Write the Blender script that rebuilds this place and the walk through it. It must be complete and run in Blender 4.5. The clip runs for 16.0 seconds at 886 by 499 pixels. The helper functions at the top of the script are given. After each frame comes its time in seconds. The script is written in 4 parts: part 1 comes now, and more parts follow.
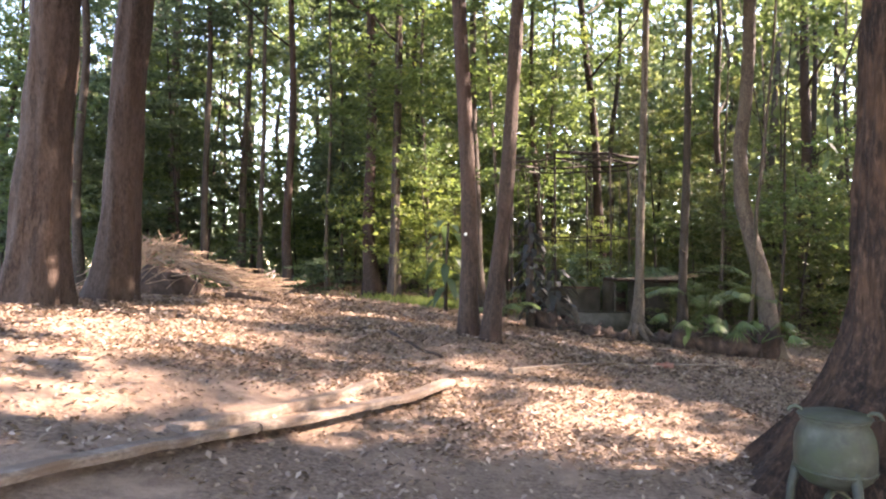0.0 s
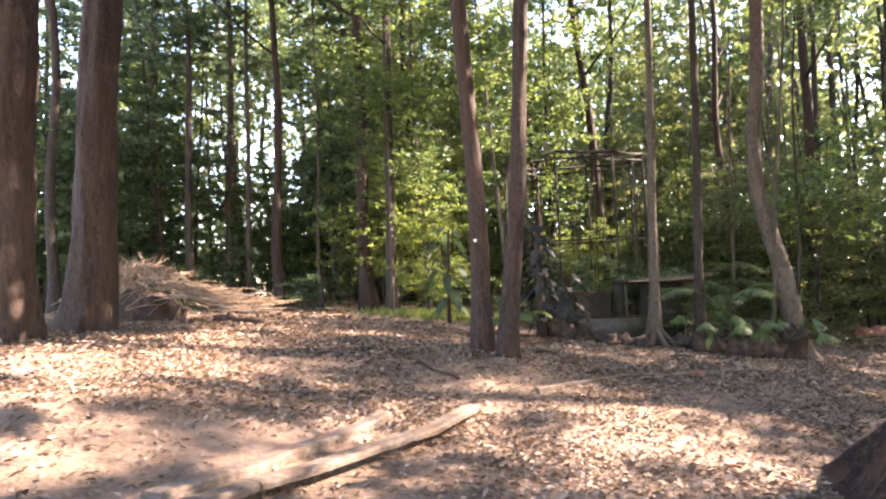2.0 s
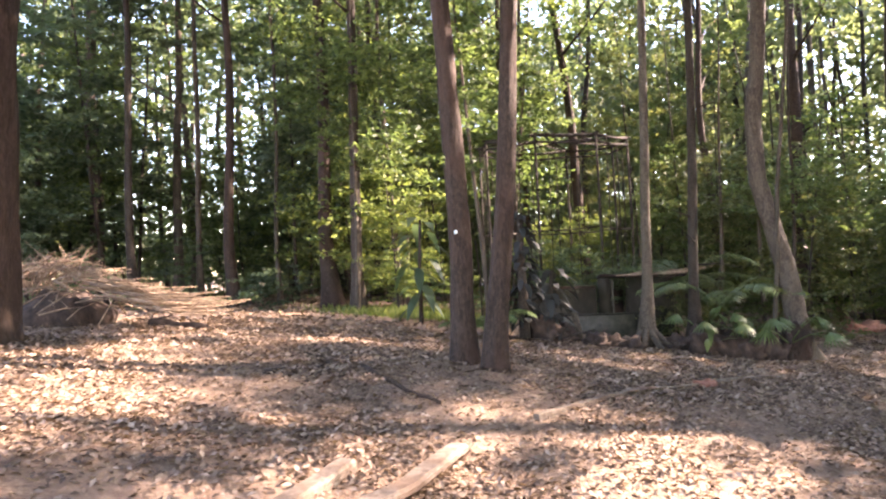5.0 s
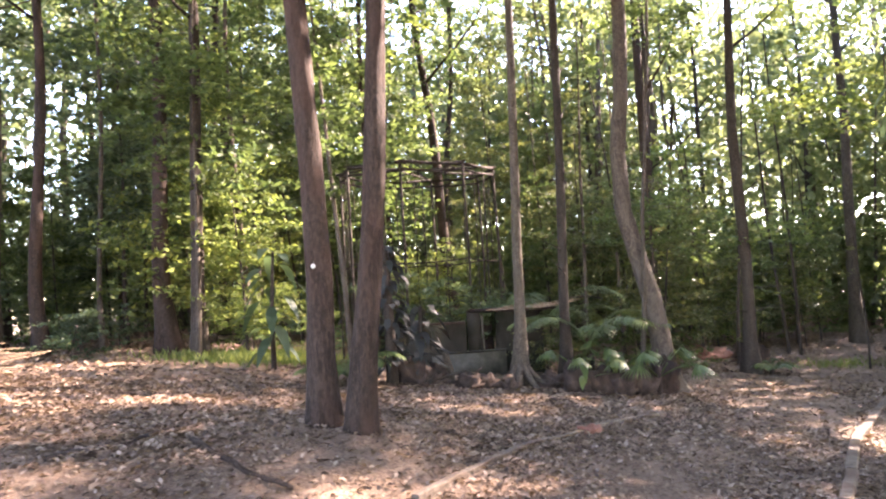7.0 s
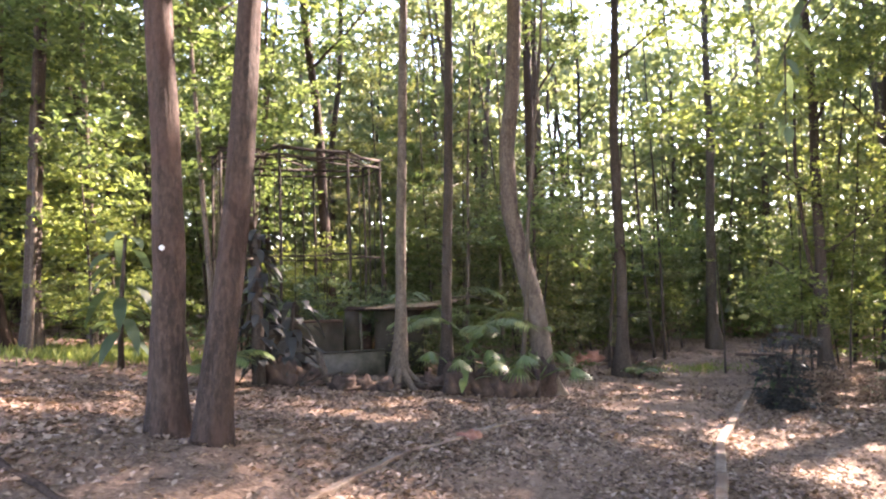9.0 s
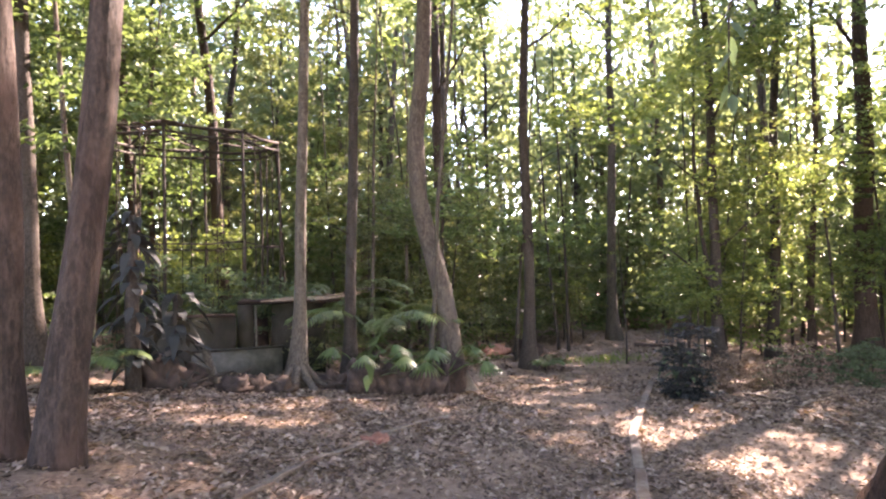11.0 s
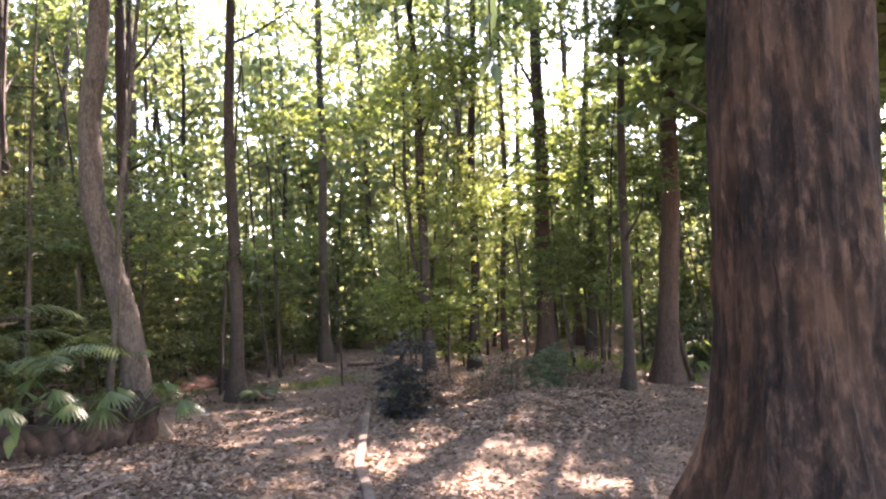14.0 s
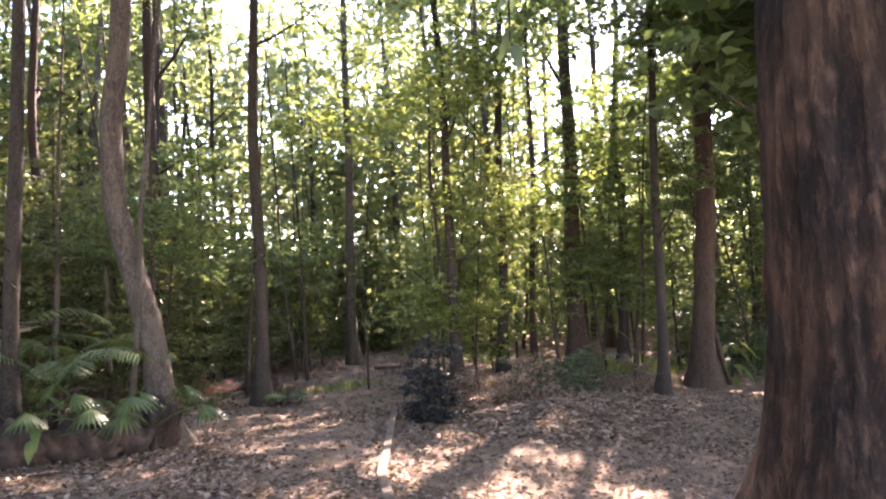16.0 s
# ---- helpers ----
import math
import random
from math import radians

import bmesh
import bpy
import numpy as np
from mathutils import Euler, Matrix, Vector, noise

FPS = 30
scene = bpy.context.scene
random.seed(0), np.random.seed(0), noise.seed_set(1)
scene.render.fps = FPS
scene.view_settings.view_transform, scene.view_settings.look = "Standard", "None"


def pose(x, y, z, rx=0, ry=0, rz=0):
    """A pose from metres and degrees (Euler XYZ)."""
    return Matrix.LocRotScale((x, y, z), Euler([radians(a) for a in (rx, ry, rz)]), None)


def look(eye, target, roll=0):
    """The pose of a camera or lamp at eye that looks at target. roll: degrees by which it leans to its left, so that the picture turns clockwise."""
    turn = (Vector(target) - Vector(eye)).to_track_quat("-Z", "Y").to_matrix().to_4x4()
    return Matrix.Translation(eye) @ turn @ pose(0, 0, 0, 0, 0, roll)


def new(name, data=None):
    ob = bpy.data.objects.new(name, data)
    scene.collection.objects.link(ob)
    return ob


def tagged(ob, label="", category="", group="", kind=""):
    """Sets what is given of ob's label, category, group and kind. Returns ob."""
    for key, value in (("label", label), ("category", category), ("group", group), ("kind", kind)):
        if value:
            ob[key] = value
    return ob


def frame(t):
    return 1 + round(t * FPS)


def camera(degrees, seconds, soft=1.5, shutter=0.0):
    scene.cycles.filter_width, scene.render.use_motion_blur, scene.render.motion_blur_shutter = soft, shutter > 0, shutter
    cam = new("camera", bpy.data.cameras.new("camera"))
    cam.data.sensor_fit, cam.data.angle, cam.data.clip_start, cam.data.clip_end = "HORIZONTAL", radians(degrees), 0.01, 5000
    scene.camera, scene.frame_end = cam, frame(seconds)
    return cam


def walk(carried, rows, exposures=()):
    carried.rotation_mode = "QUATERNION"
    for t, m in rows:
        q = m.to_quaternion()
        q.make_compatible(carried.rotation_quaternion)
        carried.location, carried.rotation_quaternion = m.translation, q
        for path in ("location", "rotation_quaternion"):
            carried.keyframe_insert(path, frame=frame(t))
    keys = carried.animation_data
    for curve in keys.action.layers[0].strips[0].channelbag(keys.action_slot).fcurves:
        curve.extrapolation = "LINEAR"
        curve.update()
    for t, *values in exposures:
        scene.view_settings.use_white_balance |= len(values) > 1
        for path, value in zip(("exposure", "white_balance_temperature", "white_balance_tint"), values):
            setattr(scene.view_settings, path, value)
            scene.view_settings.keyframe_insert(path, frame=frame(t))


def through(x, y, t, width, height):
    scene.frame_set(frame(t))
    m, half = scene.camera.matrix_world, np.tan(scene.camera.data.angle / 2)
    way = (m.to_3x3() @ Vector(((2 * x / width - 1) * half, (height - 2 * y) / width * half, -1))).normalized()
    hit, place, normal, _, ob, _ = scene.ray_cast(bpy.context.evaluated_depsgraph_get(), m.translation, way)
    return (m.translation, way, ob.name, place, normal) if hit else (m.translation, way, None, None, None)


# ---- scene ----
cam = camera(69.9, 16.0, soft=2.2)
# seconds, eye, then yaw, pitch and lean to the right in degrees
ROWS = [
    (0.0, 0.038, 0.087, 1.530, -1.32, 1.27, -0.13),
    (0.5, -0.043, 0.317, 1.553, -2.30, 2.31, -0.02),
    (1.0, -0.088, 0.486, 1.565, -2.86, 2.57, 0.75),
    (1.5, -0.138, 0.700, 1.566, -3.03, 2.34, 1.82),
    (2.0, -0.179, 0.880, 1.547, -2.28, 2.10, 2.45),
    (2.5, -0.134, 1.139, 1.554, -5.36, 0.56, 0.74),
    (3.0, -0.176, 1.344, 1.579, -6.52, 1.16, 3.18),
    (3.5, -0.243, 1.573, 1.592, -5.02, -0.79, 2.13),
    (6.0, -0.136, 2.653, 1.681, -6.37, 2.05, 3.82),
    (6.5, -0.087, 2.948, 1.702, -12.16, 1.60, 2.73),
    (7.0, -0.074, 3.243, 1.706, -17.95, 3.23, 3.34),
    (7.5, -0.063, 3.395, 1.691, -24.78, 3.15, 2.34),
    (8.0, 0.038, 3.579, 1.684, -27.66, 3.80, 2.95),
    (8.5, 0.113, 3.685, 1.664, -27.58, 3.19, 2.19),
    (11.0, 0.436, 4.325, 1.577, -37.17, 2.17, 1.29),
    (11.5, 0.633, 4.568, 1.575, -43.12, 1.84, 6.31),
    (12.0, 0.790, 4.736, 1.548, -48.07, 2.26, 5.32),
    (12.5, 0.970, 4.864, 1.511, -51.88, 3.26, 2.29),
    (13.0, 1.040, 4.992, 1.499, -58.97, 2.18, 2.50),
    (13.5, 1.049, 5.055, 1.490, -64.26, 3.03, 1.93),
    (14.0, 1.094, 5.078, 1.489, -63.34, 3.29, 2.90),
    (14.5, 1.155, 5.085, 1.513, -59.51, 2.45, 3.88),
    (15.0, 1.247, 5.099, 1.505, -58.51, 3.46, 3.33),
    (15.5, 1.326, 5.132, 1.504, -60.57, 3.34, 2.00),
    (16.0, 1.354, 5.146, 1.490, -60.70, 3.57, 3.18),
]


def aim(x, y, z, yaw, pitch, lean):
    a, b = radians(yaw), radians(pitch)
    way = Vector((-math.sin(a) * math.cos(b), math.cos(a) * math.cos(b), math.sin(b)))
    return look((x, y, z), Vector((x, y, z)) + way, -lean)


walk(cam, [(t, aim(*row)) for t, *row in ROWS], [(0, 3.62, 7250, 26), (3.5, 3.55, 7350, 27), (8, 3.92, 7200, 31), (13, 3.9, 7250, 33), (16, 3.76, 7250, 33)])

# ---- light ----
SUN_AZ, SUN_EL = 80.0, 35.0
world = bpy.data.worlds.new("sky")
scene.world = world
world.use_nodes = True
wn = world.node_tree.nodes
wl = world.node_tree.links
sky = wn.new("ShaderNodeTexSky")
sky.sky_type = 'NISHITA'
sky.sun_disc = False
sky.sun_elevation = radians(SUN_EL)
sky.sun_rotation = radians(SUN_AZ)
sky.air_density, sky.dust_density, sky.ozone_density = 1.0, 0.2, 1.3
wn["Background"].inputs["Strength"].default_value = 0.15
wl.new(sky.outputs["Color"], wn["Background"].inputs["Color"])
sun = new("sun", bpy.data.lights.new("sun", 'SUN'))
sun.data.energy, sun.data.angle, sun.data.color = 5.0, radians(0.6), (1.0, 0.93, 0.82)
sun_way = Vector((math.sin(radians(SUN_AZ)) * math.cos(radians(SUN_EL)), math.cos(radians(SUN_AZ)) * math.cos(radians(SUN_EL)), math.sin(radians(SUN_EL))))
sun.matrix_world = look(sun_way * 60, (0, 0, 0))

# ---- materials ----


def mat(name, rough=0.8):
    m = bpy.data.materials.new(name)
    m.use_nodes = True
    b = m.node_tree.nodes["Principled BSDF"]
    b.inputs["Roughness"].default_value = rough
    b.inputs["Specular IOR Level"].default_value = 0.3
    return m, m.node_tree.nodes, m.node_tree.links, b


def ramp(n, l, fac, stops):
    r = n.new("ShaderNodeValToRGB")
    e = r.color_ramp.elements
    while len(e) < len(stops):
        e.new(0.5)
    for k, (p, c) in zip(e, stops):
        k.position, k.color = p, (*c, 1)
    l.new(fac, r.inputs["Fac"])
    return r.outputs["Color"]


def tex(n, l, scale, stretch=(1, 1, 1), detail=6.0, coord="Object", rough=0.6):
    c, mp, t = n.new("ShaderNodeTexCoord"), n.new("ShaderNodeMapping"), n.new("ShaderNodeTexNoise")
    mp.inputs["Scale"].default_value = stretch
    t.inputs["Scale"].default_value, t.inputs["Detail"].default_value, t.inputs["Roughness"].default_value = scale, detail, rough
    l.new(c.outputs[coord], mp.inputs["Vector"])
    l.new(mp.outputs["Vector"], t.inputs["Vector"])
    return t.outputs["Fac"]


def mix(n, l, fac, a, b, how='MIX'):
    m = n.new("ShaderNodeMix")
    m.data_type, m.blend_type = 'RGBA', how
    for value, slot in ((fac, 0), (a, 6), (b, 7)):
        if isinstance(value, (int, float)):
            m.inputs[slot].default_value = value
        elif isinstance(value, tuple):
            m.inputs[slot].default_value = (*value, 1)
        else:
            l.new(value, m.inputs[slot])
    return m.outputs[2]


def bump(n, l, b, height, strength, distance):
    k = n.new("ShaderNodeBump")
    k.inputs["Strength"].default_value, k.inputs["Distance"].default_value = strength, distance
    l.new(height, k.inputs["Height"])
    l.new(k.outputs["Normal"], b.inputs["Normal"])


def rough_mat(name, stops, scale, stretch=(1, 1, 1), rough=0.85, dist=0.02, patch=None, patch_scale=0.8, spread=0.25):
    """Two scales of noise, a relief and a shade for each object or piece."""
    m, n, l, b = mat(name, rough)
    f = tex(n, l, scale, stretch)
    col = ramp(n, l, f, stops)
    if patch:
        g = tex(n, l, patch_scale, (1, 1, 1), 4.0)
        k = ramp(n, l, g, [(0.45, (0, 0, 0)), (0.62, (1, 1, 1))])
        col = mix(n, l, k, col, patch)
    if spread:
        info = n.new("ShaderNodeObjectInfo")
        v = ramp(n, l, info.outputs["Random"], [(0.0, (1 - spread,) * 3), (1.0, (1.0,) * 3)])
        col = mix(n, l, 1.0, col, v, 'MULTIPLY')
    l.new(col, b.inputs["Base Color"])
    bump(n, l, b, f, 0.8, dist)
    return m


def leaf_mat(name, tones, through=0.45, rough=0.5, spread=0.3):
    """Leaves that let light through, with a tone for each leaf and each plant."""
    m, n, l, b = mat(name, rough)
    geo, info = n.new("ShaderNodeNewGeometry"), n.new("ShaderNodeObjectInfo")
    col = ramp(n, l, geo.outputs["Random Per Island"], [(k / (len(tones) - 1), c) for k, c in enumerate(tones)])
    v = ramp(n, l, info.outputs["Random"], [(0.0, (1 - spread, 1 - spread * 0.8, 1 - spread)), (1.0, (1.0, 1.0, 1.0))])
    col = mix(n, l, 1.0, col, v, 'MULTIPLY')
    l.new(col, b.inputs["Base Color"])
    tr, add = n.new("ShaderNodeBsdfTranslucent"), n.new("ShaderNodeMixShader")
    warm = mix(n, l, 1.0, col, (1.6, 1.55, 1.0), 'MULTIPLY')
    l.new(warm, tr.inputs["Color"])
    add.inputs["Fac"].default_value = through
    l.new(b.outputs["BSDF"], add.inputs[1])
    l.new(tr.outputs["BSDF"], add.inputs[2])
    l.new(add.outputs["Shader"], n["Material Output"].inputs["Surface"])
    return m


def bark_mat(name, dark, mid, pale, patch, crack=9.0, stretch=0.2, depth=0.03, wear=1.8):
    """Bark: ridges parted by dark cracks that run up the trunk, a fine grain and worn patches."""
    m, n, l, b = mat(name, 0.92)
    f = tex(n, l, crack, (1, 1, stretch), 8.0, rough=0.68)
    g = tex(n, l, crack * 5, (1, 1, stretch * 1.6), 6.0, rough=0.7)
    h = tex(n, l, wear, (1, 1, 0.6), 4.0)
    col = ramp(n, l, g, [(0.3, dark), (0.5, mid), (0.72, pale)])
    k = ramp(n, l, h, [(0.46, (0, 0, 0)), (0.62, (0.75, 0.75, 0.75))])
    worn = mix(n, l, g, tuple(0.6 * c for c in patch), tuple(1.4 * c for c in patch))
    col = mix(n, l, k, col, worn)
    cracks = ramp(n, l, f, [(0.34, (1, 1, 1)), (0.42, (0.5, 0.48, 0.46)), (0.47, (1, 1, 1)), (0.54, (0.9, 0.9, 0.9)), (0.60, (0.62, 0.6, 0.58)), (0.66, (1, 1, 1))])
    col = mix(n, l, 1.0, col, cracks, 'MULTIPLY')
    info = n.new("ShaderNodeObjectInfo")
    v = ramp(n, l, info.outputs["Random"], [(0.0, (0.75, 0.75, 0.75)), (1.0, (1, 1, 1))])
    l.new(mix(n, l, 1.0, col, v, 'MULTIPLY'), b.inputs["Base Color"])
    deep = mix(n, l, 0.35, cracks, g)
    bump(n, l, b, deep, 0.9, depth)
    return m


BARK = bark_mat("bark_brown", (0.031, 0.019, 0.014), (0.066, 0.041, 0.030), (0.114, 0.074, 0.055), (0.075, 0.048, 0.036))
BARK_RED = bark_mat("bark_red", (0.020, 0.013, 0.010), (0.044, 0.028, 0.021), (0.092, 0.060, 0.045), (0.062, 0.034, 0.025), 8.0, 0.25, 0.02, 2.6)
BARK_FURROWED = bark_mat("bark_furrowed", (0.010, 0.006, 0.004), (0.030, 0.016, 0.011), (0.135, 0.075, 0.048), (0.098, 0.050, 0.028), 6.0, 0.22, 0.08, 3.2)
BARK_GREY = bark_mat("bark_grey", (0.045, 0.034, 0.027), (0.095, 0.072, 0.056), (0.165, 0.130, 0.102), (0.120, 0.096, 0.074), 9.0, 0.3, 0.015, 2.4)
BARK_DARK = bark_mat("bark_dark", (0.016, 0.012, 0.010), (0.05, 0.036, 0.028), (0.10, 0.075, 0.06), (0.055, 0.045, 0.036), 10.0, 0.35, 0.015)
BARK_PALE = bark_mat("bark_pale", (0.042, 0.031, 0.024), (0.094, 0.073, 0.056), (0.155, 0.130, 0.104), (0.066, 0.054, 0.037), 9.0, 0.35, 0.012, 3.2)
WOOD = rough_mat("weathered_plank", [(0.3, (0.085, 0.060, 0.044)), (0.5, (0.170, 0.124, 0.095)), (0.7, (0.264, 0.200, 0.156))], 18, (1, 1, 2.5), 0.85, 0.01, (0.119, 0.076, 0.053), 3.0)
TIMBER = rough_mat("pale_plank", [(0.3, (0.100, 0.073, 0.053)), (0.5, (0.186, 0.138, 0.104)), (0.7, (0.265, 0.208, 0.161))], 18, (1, 1, 2.5), 0.85, 0.01, (0.133, 0.082, 0.057), 2.2)
STICK = rough_mat("dead_branch", [(0.3, (0.144, 0.090, 0.059)), (0.7, (0.378, 0.270, 0.189))], 12, (1, 1, 1), 0.9, 0.01)
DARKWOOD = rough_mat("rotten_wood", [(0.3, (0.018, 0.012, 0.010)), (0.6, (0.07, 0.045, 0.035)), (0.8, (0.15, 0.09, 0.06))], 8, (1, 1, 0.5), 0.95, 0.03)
CONCRETE = rough_mat("stained_concrete", [(0.3, (0.073, 0.061, 0.048)), (0.6, (0.138, 0.118, 0.091)), (0.8, (0.194, 0.170, 0.135))], 7, (1, 1, 1), 0.9, 0.01, (0.055, 0.052, 0.032), 1.5)
MUD = rough_mat("mud_wall", [(0.3, (0.023, 0.018, 0.013)), (0.6, (0.054, 0.043, 0.032)), (0.8, (0.090, 0.072, 0.054))], 6, (1, 1, 0.6), 0.95, 0.02, (0.023, 0.025, 0.013), 1.2)
IRON = rough_mat("mossy_iron", [(0.3, (0.020, 0.020, 0.016)), (0.55, (0.051, 0.052, 0.037)), (0.75, (0.086, 0.086, 0.064))], 9, (1, 1, 1), 0.65, 0.006, (0.039, 0.045, 0.021), 4.0)
PAINT = rough_mat("white_paint", [(0.3, (0.7, 0.7, 0.68)), (0.7, (0.85, 0.85, 0.82))], 20, rough=0.6, dist=0.002)
BRICKRED = rough_mat("red_rubble", [(0.3, (0.22, 0.08, 0.05)), (0.7, (0.42, 0.2, 0.14))], 9, dist=0.01)

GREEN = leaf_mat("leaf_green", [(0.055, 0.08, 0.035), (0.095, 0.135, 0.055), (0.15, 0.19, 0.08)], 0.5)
# GREEN made paler and yellower: sunlight through leaves put into the colour
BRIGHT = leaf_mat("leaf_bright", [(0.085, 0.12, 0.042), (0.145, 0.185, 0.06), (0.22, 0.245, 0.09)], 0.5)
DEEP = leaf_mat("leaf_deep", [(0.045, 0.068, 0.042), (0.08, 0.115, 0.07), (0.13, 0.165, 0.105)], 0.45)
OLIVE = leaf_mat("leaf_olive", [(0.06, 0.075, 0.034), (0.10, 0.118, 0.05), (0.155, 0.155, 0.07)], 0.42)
# paler than GREEN: haze and distant sunlight are put into the leaf colour
FAR_HAZE = leaf_mat("leaf_far_haze", [(0.095, 0.12, 0.072), (0.15, 0.18, 0.105), (0.20, 0.23, 0.14)], 0.55)
PALM = leaf_mat("palm_leaf", [(0.065, 0.095, 0.035), (0.122, 0.160, 0.063)], 0.35, 0.4)
DARKLEAF = leaf_mat("dark_vine_leaf", [(0.015, 0.016, 0.016), (0.035, 0.035, 0.035), (0.06, 0.055, 0.055)], 0.15, 0.75)
LITTER = leaf_mat("dry_leaf", [(0.056, 0.035, 0.025), (0.112, 0.072, 0.051), (0.175, 0.118, 0.086), (0.240, 0.167, 0.124), (0.350, 0.262, 0.205)], 0.12, 0.75, 0.0)


def soil_material():
    m, n, l, b = mat("forest_soil", 0.95)
    f, g, h = tex(n, l, 30), tex(n, l, 1.1, detail=5.0), tex(n, l, 7)
    col = ramp(n, l, f, [(0.3, (0.078, 0.047, 0.031)), (0.5, (0.150, 0.097, 0.067)), (0.7, (0.240, 0.165, 0.118))])
    sand = ramp(n, l, h, [(0.35, (0.183, 0.114, 0.080)), (0.65, (0.307, 0.206, 0.145))])
    k = ramp(n, l, g, [(0.46, (0, 0, 0)), (0.6, (1, 1, 1))])
    l.new(mix(n, l, k, col, sand), b.inputs["Base Color"])
    bump(n, l, b, f, 0.9, 0.03)
    return m


SOIL = soil_material()

# ---- building blocks ----


def mesh_of(bm, name, material, smooth=True):
    me = bpy.data.meshes.new(name)
    bm.to_mesh(me)
    bm.free()
    me.materials.append(material)
    if smooth:
        me.polygons.foreach_set("use_smooth", [True] * len(me.polygons))
    return me


def part(name, bm, material, parent=None, label="", smooth=True):
    """Links a bmesh, in the parent's own space, as one mesh object under it."""
    ob = new(name, mesh_of(bm, name, material, smooth))
    ob.parent = parent
    return tagged(ob, label)


def thing(name, at, label, category, group="", kind=""):
    ob = new(name)
    ob.location = at
    ob.empty_display_size = 0.1
    return tagged(ob, label, category, group, kind)


def ground(x, y):
    """Height of the ground, without its small unevenness."""
    u, v = 15 * math.tanh(x / 15), 20 * math.tanh(y / 20)
    z = 0.0283 - 0.1968 * u + 0.0754 * v - 0.00025 * u * u + 0.00685 * u * v - 0.00344 * v * v + 0.000335 * u ** 3 - 0.000284 * u * u * v - 0.000007 * u * v * v + 0.000039 * v ** 3
    z += 0.16 * math.exp(-((x - 0.69) ** 2 + (y - 9.07) ** 2) / 2.2)
    z += 0.22 * math.exp(-((x - 12.6) ** 2 / 6.0 + (y - 9.0) ** 2 / 1.6))
    return z - 0.17 * math.exp(-((x + 0.27) ** 2 + (y - 5.45) ** 2) / 5.0) - step(x, y)


EDGE = [(-3.35, 0.10), (-1.96, 2.92), (-1.13, 4.66), (-0.41, 5.89), (0.25, 6.75), (1.22, 7.75)]


def from_edge(x, y):
    """Signed distance from the terrace's edge, plus on the low side, and how far along it."""
    best, side, along, run = 1e9, 1, 0, 0
    for (ax, ay), (bx, by) in zip(EDGE, EDGE[1:]):
        dx, dy = bx - ax, by - ay
        ll = math.hypot(dx, dy)
        s = max(0, min(1, ((x - ax) * dx + (y - ay) * dy) / ll ** 2))
        d = math.hypot(x - ax - s * dx, y - ay - s * dy)
        if d < best:
            best, side, along = d, (1 if (x - ax) * dy - (y - ay) * dx > 0 else -1), run + s * ll
        run += ll
    return best * side, along, run


def step(x, y):
    """The drop of the ground below the terrace's plank, which runs out along it and away from it."""
    if not (-6 < x < 6 and -4 < y < 12):
        return 0.0
    d, along, run = from_edge(x, y)
    if d < -0.12:
        return 0.0
    out = max(0.0, min(1.0, (run - along) / 2.5))
    return 0.065 * out * max(0, min(1, (d + 0.12) / 0.10)) * math.exp(-max(d, 0) / 1.6)


def tube(bm, path, radii, sides=8, wobble=0.0, seed=0, cap=True, flute=0.0, furrow=0.0):
    """A tapered tube along a path of points; wobble roughens it, flute gives it buttresses at its foot."""
    rings, n = [], len(path)
    up = Vector((0.31, 0.95, 0.05))
    for k, (p, r) in enumerate(zip(path, radii)):
        p = Vector(p)
        d = (Vector(path[min(k + 1, n - 1)]) - Vector(path[max(k - 1, 0)])).normalized()
        a = d.cross(up if abs(d.dot(up)) < 0.95 else Vector((1, 0, 0))).normalized()
        b = d.cross(a)
        ring = []
        for s in range(sides):
            w = 2 * math.pi * s / sides
            q = math.cos(w) * a + math.sin(w) * b
            rr = r
            if wobble:
                rr *= 1 + wobble * noise.noise(Vector((q.x * 1.7 + seed, q.y * 1.7, p.z * 1.1 + seed)) + q * 0.6)
            if furrow:
                f = noise.noise(Vector((q.x * 5.5, q.y * 5.5, p.z * 0.55 + seed))) + 0.5 * noise.noise(Vector((q.x * 13, q.y * 13, p.z * 1.6)))
                rr *= 1 + furrow * (0.5 - min(1.0, abs(f) * 3.2))
            if flute:
                rr *= 1 + flute * max(0, 1 - k / (n * 0.16)) ** 2 * (0.8 + 0.9 * math.sin(3 * w + seed) * math.sin(2 * w + seed * 2))
            ring.append(bm.verts.new(p + q * rr))
        rings.append(ring)
    for lo, hi in zip(rings, rings[1:]):
        for s in range(sides):
            bm.faces.new((lo[s], lo[(s + 1) % sides], hi[(s + 1) % sides], hi[s]))
    if cap:
        bm.faces.new(rings[0][::-1])
        bm.faces.new(rings[-1])
    return bm


def box(bm, m, size, bevel=0.0):
    made = bmesh.ops.create_cube(bm, size=1.0, matrix=m @ Matrix.Diagonal((*size, 1)))
    if bevel:
        edges = {e for v in made["verts"] for e in v.link_edges}
        bmesh.ops.bevel(bm, geom=list(edges), offset=bevel, segments=2, affect='EDGES')
    return bm


